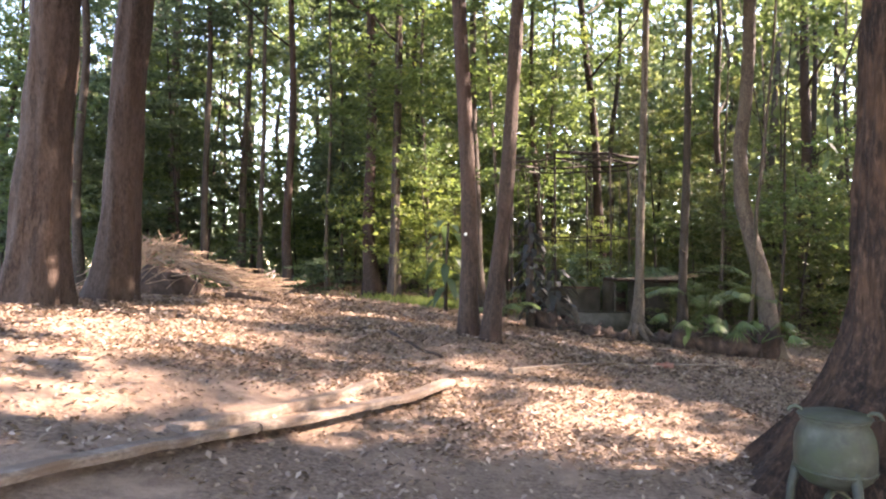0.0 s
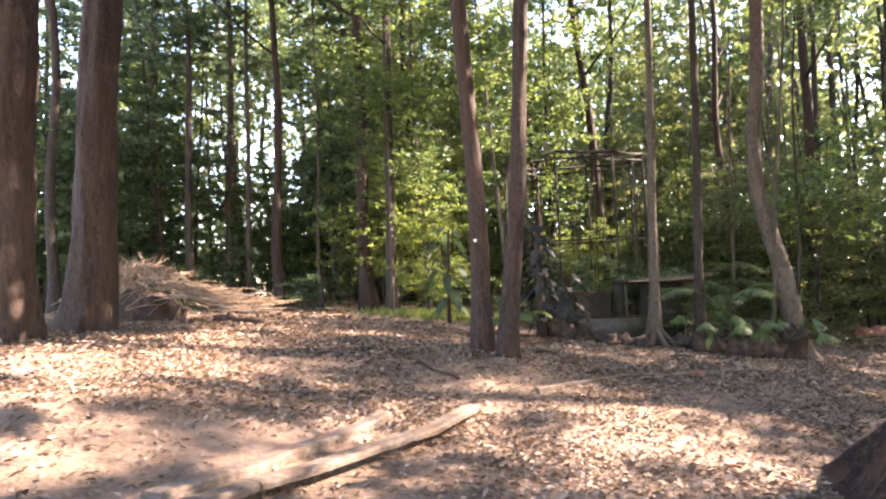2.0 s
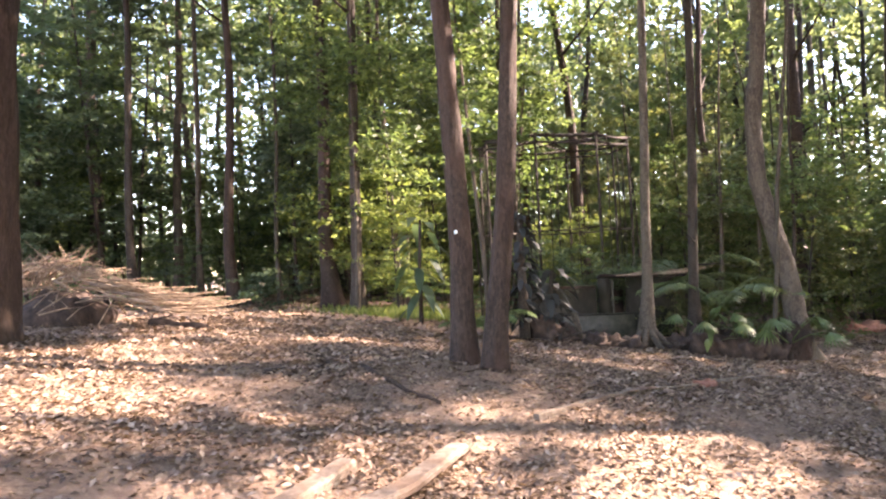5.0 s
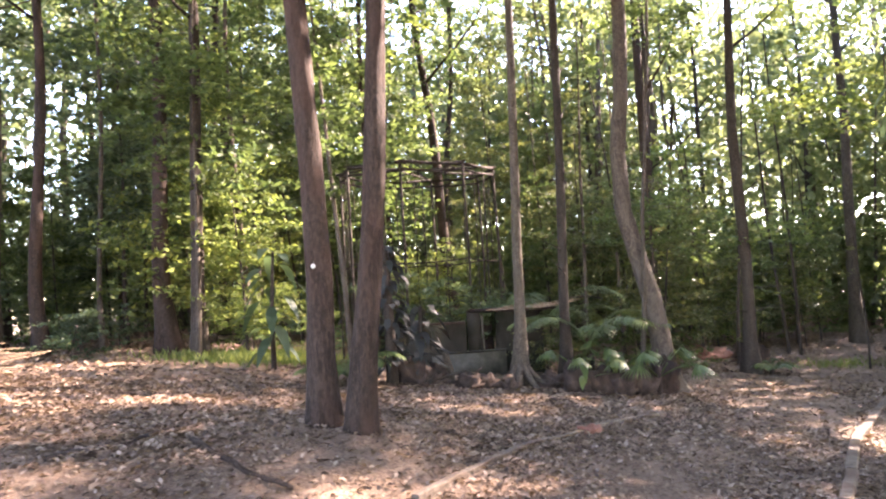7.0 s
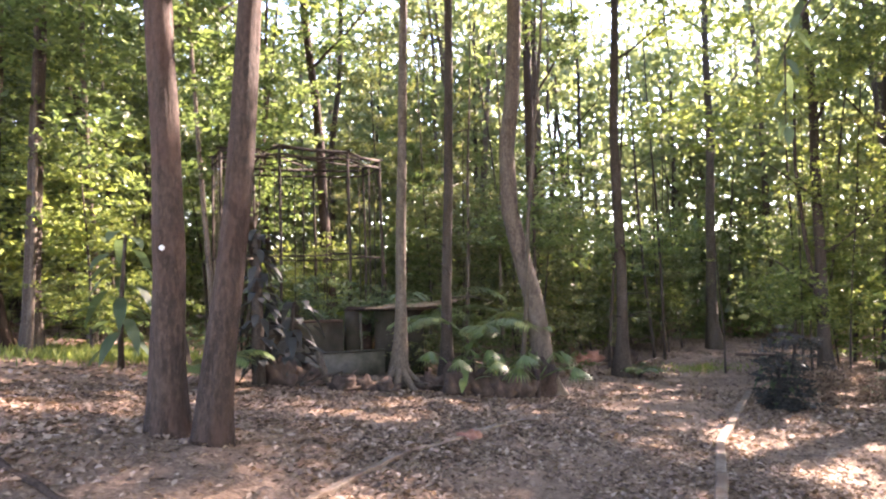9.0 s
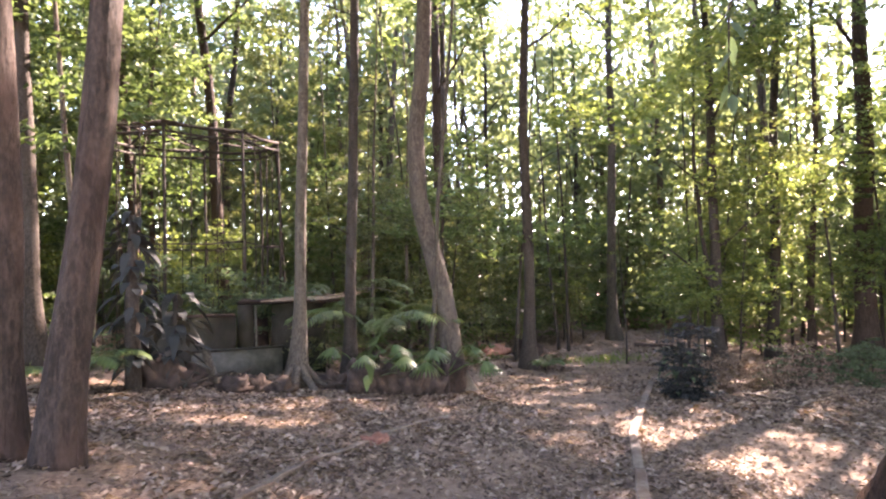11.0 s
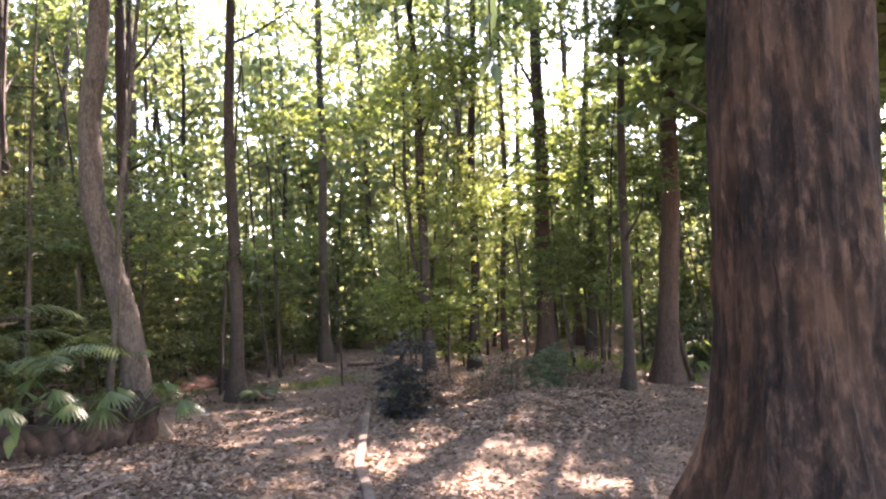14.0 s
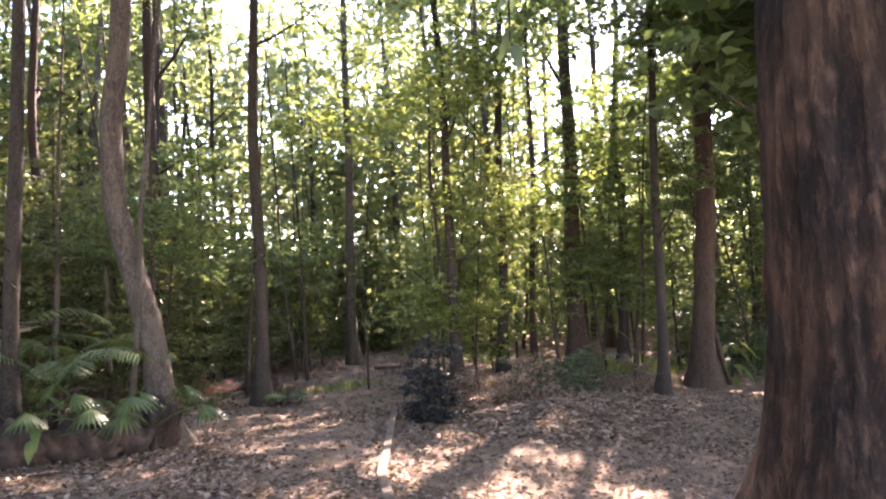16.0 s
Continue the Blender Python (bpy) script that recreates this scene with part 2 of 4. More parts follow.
def leaf_mesh(name, centres, normals, ways, lengths, widths, material):
    """Leaves as folded blades of two faces: each has a stalk end, a tip and two sides raised to a keel."""
    side = np.cross(normals, ways)
    side /= np.linalg.norm(side, axis=1, keepdims=True) + 1e-9
    n = len(centres)
    lw, ww = lengths[:, None], widths[:, None]
    v = np.empty((n, 4, 3))
    v[:, 0] = centres - ways * lw * 0.5
    v[:, 1] = centres + side * ww * 0.5 + normals * ww * 0.18 - ways * lw * 0.05
    v[:, 2] = centres + ways * lw * 0.5 - normals * lw * 0.08
    v[:, 3] = centres - side * ww * 0.5 + normals * ww * 0.18 - ways * lw * 0.05
    base = np.arange(n)[:, None] * 4
    faces = np.concatenate([base + [0, 1, 2], base + [0, 2, 3]], 1).reshape(-1, 3)
    me = bpy.data.meshes.new(name)
    me.vertices.add(n * 4)
    me.vertices.foreach_set("co", v.reshape(-1))
    me.loops.add(len(faces) * 3)
    me.loops.foreach_set("vertex_index", faces.reshape(-1))
    me.polygons.add(len(faces))
    me.polygons.foreach_set("loop_start", np.arange(len(faces)) * 3)
    me.update(calc_edges=True)
    me.validate()
    me.materials.append(material)
    return me


rng = np.random.default_rng(7)


def unit(n):
    v = rng.normal(size=(n, 3))
    return v / np.linalg.norm(v, axis=1, keepdims=True)


def crown_mesh(name, clumps, leaves, leaf, material, shape=(1, 1, 1), spread=0.22, hollow=0.35):
    """Leaves in clumps through a ball of radius 1 that shape stretches: an uneven outline with gaps."""
    c = unit(clumps) * (hollow + (1 - hollow) * rng.random((clumps, 1)) ** 0.6)
    c *= 1 + 0.25 * rng.normal(size=(clumps, 1)).clip(-1, 1)
    size = spread * (0.6 + 0.8 * rng.random((clumps, 1, 1)))
    p = c[:, None] + rng.normal(size=(clumps, leaves, 3)) * size * [1, 1, 0.42]
    p = p.reshape(-1, 3) * shape
    n = unit(len(p)) * 0.9 + [0, 0, 0.6]
    n /= np.linalg.norm(n, axis=1, keepdims=True)
    w = np.cross(n, unit(len(p)))
    w /= np.linalg.norm(w, axis=1, keepdims=True)
    ll = leaf * (0.7 + 0.6 * rng.random(len(p)))
    return leaf_mesh(name, p, n, w, ll, ll * 0.5, material)


CROWNS = {}
for key, material, leaf in (("green", GREEN, 0.085), ("bright", BRIGHT, 0.085), ("deep", DEEP, 0.10), ("olive", OLIVE, 0.075), ("dark", DARKLEAF, 0.16), ("dry", LITTER, 0.09)):
    CROWNS[key] = [crown_mesh("crown", 17, 45, leaf * 1.2, material, (1, 1, 0.9), 0.14, 0.42) for k in range(4)]
    CROWNS[key + "_high"] = [crown_mesh("crown", 13, 37, leaf * 1.12, material, (1, 1, 0.75), 0.13, 0.35) for k in range(3)]

# coarse leaf masses, added mostly above the view to cast shade
CROWNS["shade"] = [crown_mesh("crown", 12, 16, 0.26, GREEN, (1, 1, 0.8), 0.2, 0.3) for k in range(3)]


# places up in the leaves of the woods that the sun reaches
SUNLIT = [(10.95, 16.27, 2.55, 1.79), (13.42, 14.49, 3.27, 1.79), (15.31, 11.65, 2.97, 1.79), (9.83, 16.41, 4.62, 1.89), (14.26, 12.88, 4.98, 1.89), (7.26, 17.09, 4.51, 1.79), (17.54, 9.87, 5.87, 1.79), (4.07, 16.53, 5.5, 1.26), (12.46, 19.31, 6.82, 1.89), (8.22, 18.65, 8.78, 1.79), (20.72, 12.14, 6.51, 1.89), (16.4, 16.34, 7.13, 1.79), (13.5, 16.5, 3.0, 1.89), (16.0, 15.0, 4.0, 1.89), (20.0, 13.0, 4.0, 1.78), (12.0, 14.6, 2.0, 1.55), (14.6, 12.4, 4.0, 1.61), (5.0, 16.0, 2.5, 1.49), (7.5, 16.0, 2.0, 1.72), (9.0, 16.5, 1.5, 1.49), (12.5, 17.5, 2.5, 1.72), (15.5, 17.0, 2.5, 1.72), (6.0, 19.5, 3.0, 1.72), (3.0, 18.5, 3.0, 1.4), (18.5, 14.5, 2.5, 1.72), (11.0, 18.5, 4.0, 1.72)]
# openings in the canopy: the places on the ground that the sun reaches through them
OPENINGS = [(2.91, 4.98, 0.3), (-3.28, 9.49, 0.3), (1.79, 5.15, 0.3), (-4.7, 11.81, 1.3), (-3.66, 11.38, 0.4), (9.04, 12.68, 0.5), (10.47, 14.19, 0.5), (6.28, 11.89, 0.4), (17.73, 6.55, 0.6), (6.0, 6.42, 0.3), (0.15, 16.28, 0.8), (12.55, 13.97, 0.6), (13.76, 8.07, 0.5), (13.44, 11.04, 0.4), (2.43, 10.7, 0.4), (4.35, 11.2, 0.3), (-1.9, 3.5, 0.7), (-1.5, 3.2, 0.3), (-0.1, 6.9, 0.3), (0.8, 5.87, 0.25), (1.5, 5.7, 0.3), (2.2, 5.6, 0.35), (3.0, 5.9, 0.3), (3.2, 7.2, 0.35), (-3.4, 11.9, 0.5), (9.7, 15.9, 0.6), (-2.1, 10.0, 0.3), (3.6, 7.8, 0.3), (7.7, 11.9, 0.5), (11.2, 13.7, 0.9), (17.6, 16.3, 1.0), (17.2, 6.5, 0.8), (1.6, 8.5, 0.25), (-2.0, 10.7, 0.3), (3.0, 11.6, 0.3), (9.6, 6.9, 0.05)]


def lets_sun_in(p, r):
    """Whether leaves at p would close one of the openings."""
    for x, y, wide in OPENINGS:
        d = p - Vector((x, y, ground(x, y)))
        s = d.dot(sun_way)
        if s > 1.5 and (d - sun_way * s).length < wide + 0.2 * r:
            return True
    for x, y, z, wide in SUNLIT:
        d = p - Vector((x, y, z))
        s = d.dot(sun_way)
        if s > 3.0 and (d - sun_way * s).length < wide + 0.3 * r:
            return True
    return False


def crown(parent, at, size, key, turn, name="crown"):
    """One mass of leaves, at a place in the parent's space, unless it would close an opening of the canopy."""
    if lets_sun_in(parent.location + Vector(at), size[0]):
        return None
    ob = new(name, CROWNS[key][int(turn * 7) % len(CROWNS[key])])
    ob.parent = parent
    ob.location, ob.scale, ob.rotation_euler = at, size, (0, 0, turn)
    return ob


def trunk_path(foot, top, height, bend=0.0, seed=0, steps=26):
    """From a foot through a point higher up, on to the full height, with a slight sway."""
    foot, top = Vector(foot), Vector(top)
    slope = (top - foot) / (top.z - foot.z)
    out = []
    for k in range(steps + 1):
        h = height * (k / steps) ** 1.35
        sway = Vector((noise.noise(Vector((seed, h * 0.25, 0))), noise.noise(Vector((seed + 9, h * 0.25, 3))), 0)) * bend * min(1, h)
        out.append(slope * h + sway + Vector((0, 0, -0.25 if k == 0 else 0)))
    return out


def tree(foot, top, dia, height, bark, key, label, seed, bend=0.1, flute=0.35, limbs=5, size=2.6, masses=7, low=0.55, group="", sides=16, name="tree", flare=0.5, skirt=0.0, furrow=0.0, steps=26, wide=0.0):
    """A trunk with its limbs and a crown of several leafy masses."""
    foot = Vector((foot[0], foot[1], ground(foot[0], foot[1])))
    ob = thing(name, foot, label, "tree", group)
    rnd = random.Random(seed)
    path = trunk_path(foot, top, height, bend, seed * 1.7, steps)
    n = len(path)
    radii = [dia / 2 * (1 - 0.62 * k / (n - 1)) * (1 + flare * max(0, 1 - k / (n * 0.2)) ** 2) for k in range(n)]
    radii = [r + skirt * math.exp(-(max(p.z, 0) / 0.8) ** 2) for r, p in zip(radii, path)]
    part("trunk", tube(bmesh.new(), path, radii, sides, 0.16, seed, True, flute, furrow), bark, ob)
    for k in range(limbs):
        i = int(n * (low + (0.97 - low) * (k + rnd.random() * 0.6) / limbs))
        i = min(i, n - 2)
        w, run = rnd.random() * 6.28 + k * 2.4, size * (0.7 + 0.5 * rnd.random())
        a = path[i]
        limb = [a + Vector((math.cos(w + 0.25 * math.sin(3 * s)) * run * s, math.sin(w + 0.25 * math.sin(3 * s)) * run * s, run * (0.55 * s + 0.25 * s * s))) for s in (0, 0.2, 0.4, 0.6, 0.8, 1.0)]
        r = radii[i] * 0.42
        part("limb", tube(bmesh.new(), limb, [r, r * 0.8, r * 0.65, r * 0.5, r * 0.35, r * 0.15], 6, 0.1, seed + k), bark, ob)
        crown(ob, limb[-1], (size * 0.75, size * 0.75, size * 0.55), key, rnd.random() * 6.28)
    for k in range(masses):
        h = height * (0.72 + 0.3 * rnd.random()) if not wide else height * (0.5 + 0.52 * rnd.random())
        w, d = rnd.random() * 6.28, (wide or size * 0.8) * rnd.random() ** (0.6 if wide else 1.0)
        a = path[-1] * (h / height)
        crown(ob, a + Vector((math.cos(w) * d, math.sin(w) * d, 0)), (size, size, size * 0.7), key, rnd.random() * 6.28)
    return ob


def sapling(x, y, height, key, seed, label, size=1.0, masses=5, stem=0.03, bark=None, group="", low=0.25, name="sapling", category="sapling"):
    """A thin stem with leafy masses along it."""
    rnd = random.Random(seed)
    foot = Vector((x, y, ground(x, y)))
    ob = thing(name, foot, label, category, group)
    path = trunk_path(foot, foot + Vector((rnd.uniform(-0.12, 0.12), rnd.uniform(-0.12, 0.12), 1)), height, 0.12, seed * 2.3, 12)
    part("stem", tube(bmesh.new(), path, [stem * (1 - 0.75 * k / 12) for k in range(13)], 7, 0.1, seed), bark or BARK_DARK, ob)
    for k in range(masses):
        h = low + (1.02 - low) * (k + rnd.random()) / masses
        a = path[min(12, int(12 * h))]
        w, d = rnd.random() * 6.28, size * 0.6 * rnd.random()
        s = size * (0.7 + 0.5 * rnd.random())
        crown(ob, a + Vector((math.cos(w) * d, math.sin(w) * d, rnd.uniform(-0.2, 0.2))), (s, s, s * 0.7), key, rnd.random() * 6.28)
    return ob


# ---- ground ----
def stretch_axis(lo, hi, near, far):
    """Steps that are fine between lo and hi and grow towards the distance."""
    mid = np.arange(lo, hi, near)
    out, s = [], near
    p = 0.0
    while p < far:
        s *= 1.16
        p += s
        out.append(p)
    return np.concatenate([lo - np.array(out[::-1]), mid, hi + np.array(out)])


gx, gy = stretch_axis(-6.5, 12, 0.13, 260), stretch_axis(-1, 15, 0.13, 260)


def bumps(x, y):
    return 0.035 * noise.noise(Vector((x * 0.9, y * 0.9, 1))) + 0.018 * noise.noise(Vector((x * 3.1, y * 3.1, 5))) + 0.008 * noise.noise(Vector((x * 8, y * 8, 2)))


def surface(x, y):
    return ground(x, y) + bumps(x, y)


gv = [(x, y, surface(x, y)) for y in gy for x in gx]
nx = len(gx)
gf = [(j * nx + i, j * nx + i + 1, (j + 1) * nx + i + 1, (j + 1) * nx + i) for j in range(len(gy) - 1) for i in range(nx - 1)]
gm = bpy.data.meshes.new("ground")
gm.from_pydata(gv, [], gf)
gm.materials.append(SOIL)
gm.polygons.foreach_set("use_smooth", [True] * len(gm.polygons))
tagged(new("ground", gm), "pinkish sandy forest floor with dry leaf litter", "ground", kind="structure")


def scatter_leaves(name, count, x0, x1, y0, y1, size, label, keep):
    pts = []
    while len(pts) < count:
        x, y = rng.uniform(x0, x1), rng.uniform(y0, y1)
        if rng.random() < keep(x, y):
            pts.append((x, y, surface(x, y) + rng.uniform(0.004, 0.03)))
    p = np.array(pts)
    n = unit(count) * 0.55 + [0, 0, 1]
    n /= np.linalg.norm(n, axis=1, keepdims=True)
    w = np.cross(n, unit(count))
    w /= np.linalg.norm(w, axis=1, keepdims=True)
    ll = size * (0.6 + 0.8 * rng.random(count))
    return tagged(new(name, leaf_mesh(name, p, n, w, ll, ll * 0.5, LITTER)), label, "leaf litter", kind="stuff")


def on_track(x, y):
    """How much of the leaf litter is trodden away, along the walked track and on the sandy terrace."""
    d = abs((y - 8.76) - 0.69 * (x - 4.56)) / 1.21
    t = max(0.0, 1 - d / 1.0) if x > 2 else 0.0
    s = max(0, 1 - math.hypot((x + 1.9) / 2.0, (y - 4.9) / 1.7), 1 - math.hypot((x - 1.2) / 2.4, (y - 4.2) / 1.4))
    return 1 - 0.75 * t - 0.85 * min(1, s * 1.8)


def patchy(x, y):
    return on_track(x, y) * max(0.3, min(1, 0.6 + 1.2 * noise.noise(Vector((x * 0.7, y * 0.7, 8)))))


scatter_leaves("leaf_litter", 80000, -6, 7, 3.5, 13, 0.058, "brown and tan dry leaves scattered on the soil", patchy)
scatter_leaves("leaf_litter", 42000, -10, 22, 9, 26, 0.10, "brown and tan dry leaves scattered under the trees", patchy)


scatter_leaves("leaf_litter", 22000, 3.5, 17, 5, 12.5, 0.075, "dry brown leaves beside the track", patchy)


def heap(x, y):
    return max(0, 1 - math.hypot((x - 12.36) / 3.0, (y - 8.67) / 1.7))


scatter_leaves("leaf_litter", 9000, 9.3, 15.5, 6.8, 10.6, 0.13, "heap of large brown leaves beside the track", heap)

# ---- trees that stand by the clearing ----
BROWN = "tall forest tree with rough brown bark"
tree((-4.93, 8.25), (-4.63, 8.12, 4.83), 0.68, 17, BARK, "shade", "very thick tall tree with rough grey-brown bark", 1, size=1.7, masses=22, wide=3.4, flare=0.25, flute=0.2, sides=48, furrow=0.05, steps=60)
tree((-4.60, 9.52), (-4.22, 9.44, 5.61), 0.58, 17, BARK, "shade", "thick tall tree with rough brown bark beside a brush pile", 2, size=1.7, masses=22, wide=3.4, flare=0.25, flute=0.2, sides=48, furrow=0.05, steps=60)
tree((0.62, 9.20), (0.50, 9.10, 4.96), 0.27, 15, BARK_RED, "shade", "slim reddish brown tree with a white paint dot", 3, flare=0.2, flute=0.15, sides=32, furrow=0.05, steps=60, size=1.7, masses=16, wide=2.8)
tree((0.89, 8.90), (1.25, 8.92, 4.66), 0.24, 15, BARK_RED, "shade", "slim leaning brown tree with smooth bark", 4, flare=0.2, flute=0.15, sides=32, furrow=0.03, steps=60, size=1.7, masses=16, wide=2.8)
tree((4.33, 13.02), (4.46, 12.92, 5.57), 0.19, 15, BARK_PALE, "shade", "slender pale mottled tree with spreading roots", 5, flute=0.9, size=1.7, masses=16, wide=2.8)
tree((5.44, 13.47), (5.56, 13.39, 5.87), 0.20, 16, BARK_DARK, "shade", "slender dark-barked tree behind a stump", 6, size=1.7, masses=16, wide=2.8)
tree((10.43, 14.45), (10.49, 14.32, 7.47), 0.28, 15, BARK_DARK, "olive_high", "dark tree with small twigs beside the track", 8)
tree((14.76, 12.45), (14.50, 12.36, 8.00), 0.30, 12, BARK_DARK, "bright", "dark twin-stemmed tree with bright leaves", 9, size=1.5, low=0.25, limbs=8, masses=14, wide=3.0)
tree((19.29, 10.96), (18.90, 10.60, 9.13), 0.56, 17, BARK, "green", BROWN, 10, size=1.6, masses=16, wide=3.2)
tree((15.91, 7.97), (15.53, 7.59, 7.19), 0.25, 14, BARK_DARK, "green", "slim dark tree with leafy side twigs", 11, size=1.3, low=0.3, masses=20, wide=3.2)
tree((17.59, 7.36), (17.13, 6.75, 7.56), 0.56, 16, BARK, "green", BROWN, 12, size=1.6, masses=20, wide=3.4)
tree((3.65, 4.96), (3.69, 4.90, 3.0), 0.585, 17, BARK_FURROWED, "shade", "massive tree with deeply furrowed red-brown bark and a flared foot", 13, flute=0.25, size=1.7, masses=30, wide=4.0, sides=110, flare=0.0, skirt=0.68, furrow=0.09, steps=120)
tree((11.51, 19.22), (11.60, 19.21, 9.98), 0.39, 17, BARK, "green_high", BROWN, 14)
tree((17.64, 17.74), (17.51, 17.46, 10.47), 0.36, 17, BARK_PALE, "green_high", "tall pale-barked forest tree", 15)
tree((-1.50, 17.20), (-1.53, 17.15, 8.44), 0.36, 16, BARK_RED, "deep", BROWN, 16)
tree((5.78, 20.32), (5.08, 20.59, 9.86), 0.34, 16, BARK, "green_high", BROWN, 17)


def leaning_tree():
    """The trunk that leans out over the stump and then rises, with a climbing stem beside it."""
    foot = Vector((6.85, 12.60, ground(6.85, 12.60)))
    ob = thing("tree", foot, "grey-brown tree with a pale leaning foot", "tree")
    way = [(6.90, 12.55, -0.48), (6.86, 12.58, -0.01), (6.81, 12.62, 0.61), (6.72, 12.67, 1.31), (6.57, 12.78, 2.08), (6.43, 12.87, 2.83), (6.41, 12.88, 3.89), (6.50, 12.81, 4.85), (6.56, 12.78, 5.92), (6.61, 12.72, 8.79), (6.56, 12.69, 13.03), (6.40, 12.76, 17.26)]
    fine = []
    for k in range(len(way) - 1):
        for j in range(4):
            fine.append(Vector(way[k]).lerp(Vector(way[k + 1]), j / 4) - foot)
    fine.append(Vector(way[-1]) - foot)
    part("trunk", tube(bmesh.new(), fine, [0.18 * (1 - 0.45 * k / len(fine)) + 0.09 * math.exp(-k / 3) for k in range(len(fine))], 16, 0.14, 3, True, 0.5), BARK_GREY, ob)
    for k in range(9):
        w = k * 2.4
        crown(ob, Vector((6.58 + 2 * math.cos(w), 12.65 + 2 * math.sin(w), 10 + 0.6 * k)) - foot, (2.2, 2.2, 1.6), "shade", w)
    vine = [(6.50, 12.73, -0.34), (6.51, 12.71, 0.29), (6.55, 12.62, 1.27), (6.57, 12.57, 2.12), (6.59, 12.56, 2.69), (6.73, 12.54, 3.91), (6.88, 12.45, 5.72), (7.00, 12.29, 8.81)]
    lia = thing("climbing_stem", vine[0], "thin pale climbing stem against a leaning tree", "vine")
    part("stem", tube(bmesh.new(), [Vector(p) - Vector(vine[0]) for p in vine], [0.05, 0.045, 0.04, 0.038, 0.035, 0.03, 0.025, 0.02], 8, 0.2, 5), BARK_PALE, lia)


leaning_tree()
EDGE_TREES = [(-0.84, 16.20, 0.1, 0.28, BARK_DARK, "dark"), (-3.68, 17.13, 0.0, 0.25, BARK_RED, "reddish"), (-2.79, 18.01, 0.05, 0.11, BARK_PALE, "thin pale"), (-5.88, 17.07, 0.0, 0.2, BARK_DARK, "dark"), (-8.13, 20.37, 0.15, 0.42, BARK_PALE, "pale")]
EDGE_TREES += [(0.02, 17.38, -0.1, 0.14, BARK_GREY, "slim grey"), (17.23, 12.39, 0.2, 0.3, BARK_DARK, "dark"), (19.06, 12.21, 0.2, 0.2, BARK, "brown"), (21.27, 10.12, 0.2, 0.33, BARK_DARK, "dark"), (-4.80, 18.43, 0.1, 0.16, BARK_GREY, "slim grey")]
for k, (x, y, lean, dia, bark, tone_word) in enumerate(EDGE_TREES):
    tree((x, y), (x + lean, y - lean, ground(x, y) + 6), dia, 15, bark, "deep_high" if x < 0 else "green_high", "%s tree trunk at the edge of the woods" % tone_word, 60 + k, 0.15, 0.25, 3, 2.2, 4, 0.5, "trees of the woods", 12)
prop = thing("leaning_pole", (18.26, 6.84, ground(18.26, 6.84)), "brown pole leaning against a trunk", "pole")
part("pole", tube(bmesh.new(), [Vector((0, 0, -0.1)), Vector((-0.2, 0.15, 0.7)), Vector((-0.42, 0.25, 1.5))], [0.07, 0.06, 0.05], 8, 0.2, 2), BARK, prop)
twin = thing("climbing_stem", (14.60, 12.45, ground(14.60, 12.45)), "thin dark second stem beside a tree", "vine")
part("stem", tube(bmesh.new(), [Vector((0.1, 0, -0.1)), Vector((0, 0, 1.6)), Vector((-0.25, 0.1, 3.2)), Vector((-0.4, 0.15, 5.0)), Vector((-0.3, 0.1, 7.5))], [0.06, 0.055, 0.05, 0.04, 0.02], 8, 0.15, 3), BARK_DARK, twin)


def dead_twigs(x, y, lean, count, seed, low=1.2, high=6.0, r0=0.12):
    """Short dead twigs that stick out of a trunk."""
    r = random.Random(seed)
    z0 = ground(x, y)
    for k in range(count):
        h, w, run = r.uniform(low, high), r.random() * 6.28, r.uniform(0.25, 1.1)
        a = Vector((x, y, z0)) + lean * h
        tw = thing("dead_twig", a, "thin dead twig sticking out of a trunk", "twig", "dead twigs on the trunks")
        d = Vector((math.cos(w), math.sin(w), r.uniform(-0.3, 0.5)))
        part("twig", tube(bmesh.new(), [d * r0 * 0.4, d * run * 0.5 + Vector((0, 0, 0.05)), d * run + Vector((0, 0, r.uniform(-0.1, 0.2)))], [0.016, 0.011, 0.004], 5, 0.2, k), BARK_DARK, tw)


dead_twigs(10.43, 14.45, Vector((0.053, -0.04, 1)), 12, 1)
dead_twigs(14.76, 12.45, Vector((0.028, -0.04, 1)), 8, 2)
dead_twigs(5.44, 13.47, Vector((0.05, -0.025, 1)), 5, 3, r0=0.08)
dead_twigs(15.91, 7.97, Vector((0.03, -0.085, 1)), 8, 4, r0=0.1)
dot = bmesh.new()
bmesh.ops.create_uvsphere(dot, u_segments=10, v_segments=6, radius=0.022, matrix=Matrix.Diagonal((1, 0.4, 1, 1)))
paint = part("paint_dot", dot, PAINT)
paint.location = (0.566, 9.045, 1.947)
tagged(paint, "small round white paint mark on bark", "paint mark")

# ---- woods behind the clearing ----
TRACK = [(2.74, 5.68), (7.13, 9.98), (10.93, 12.69), (15.74, 15.47), (19.45, 17.84), (25.68, 20.84)]


def off_track(x, y):
    best = 1e9
    for (ax, ay), (bx, by) in zip(TRACK, TRACK[1:]):
        dx, dy = bx - ax, by - ay
        s = max(0, min(1, ((x - ax) * dx + (y - ay) * dy) / (dx * dx + dy * dy)))
        best = min(best, math.hypot(x - ax - s * dx, y - ay - s * dy))
    return best


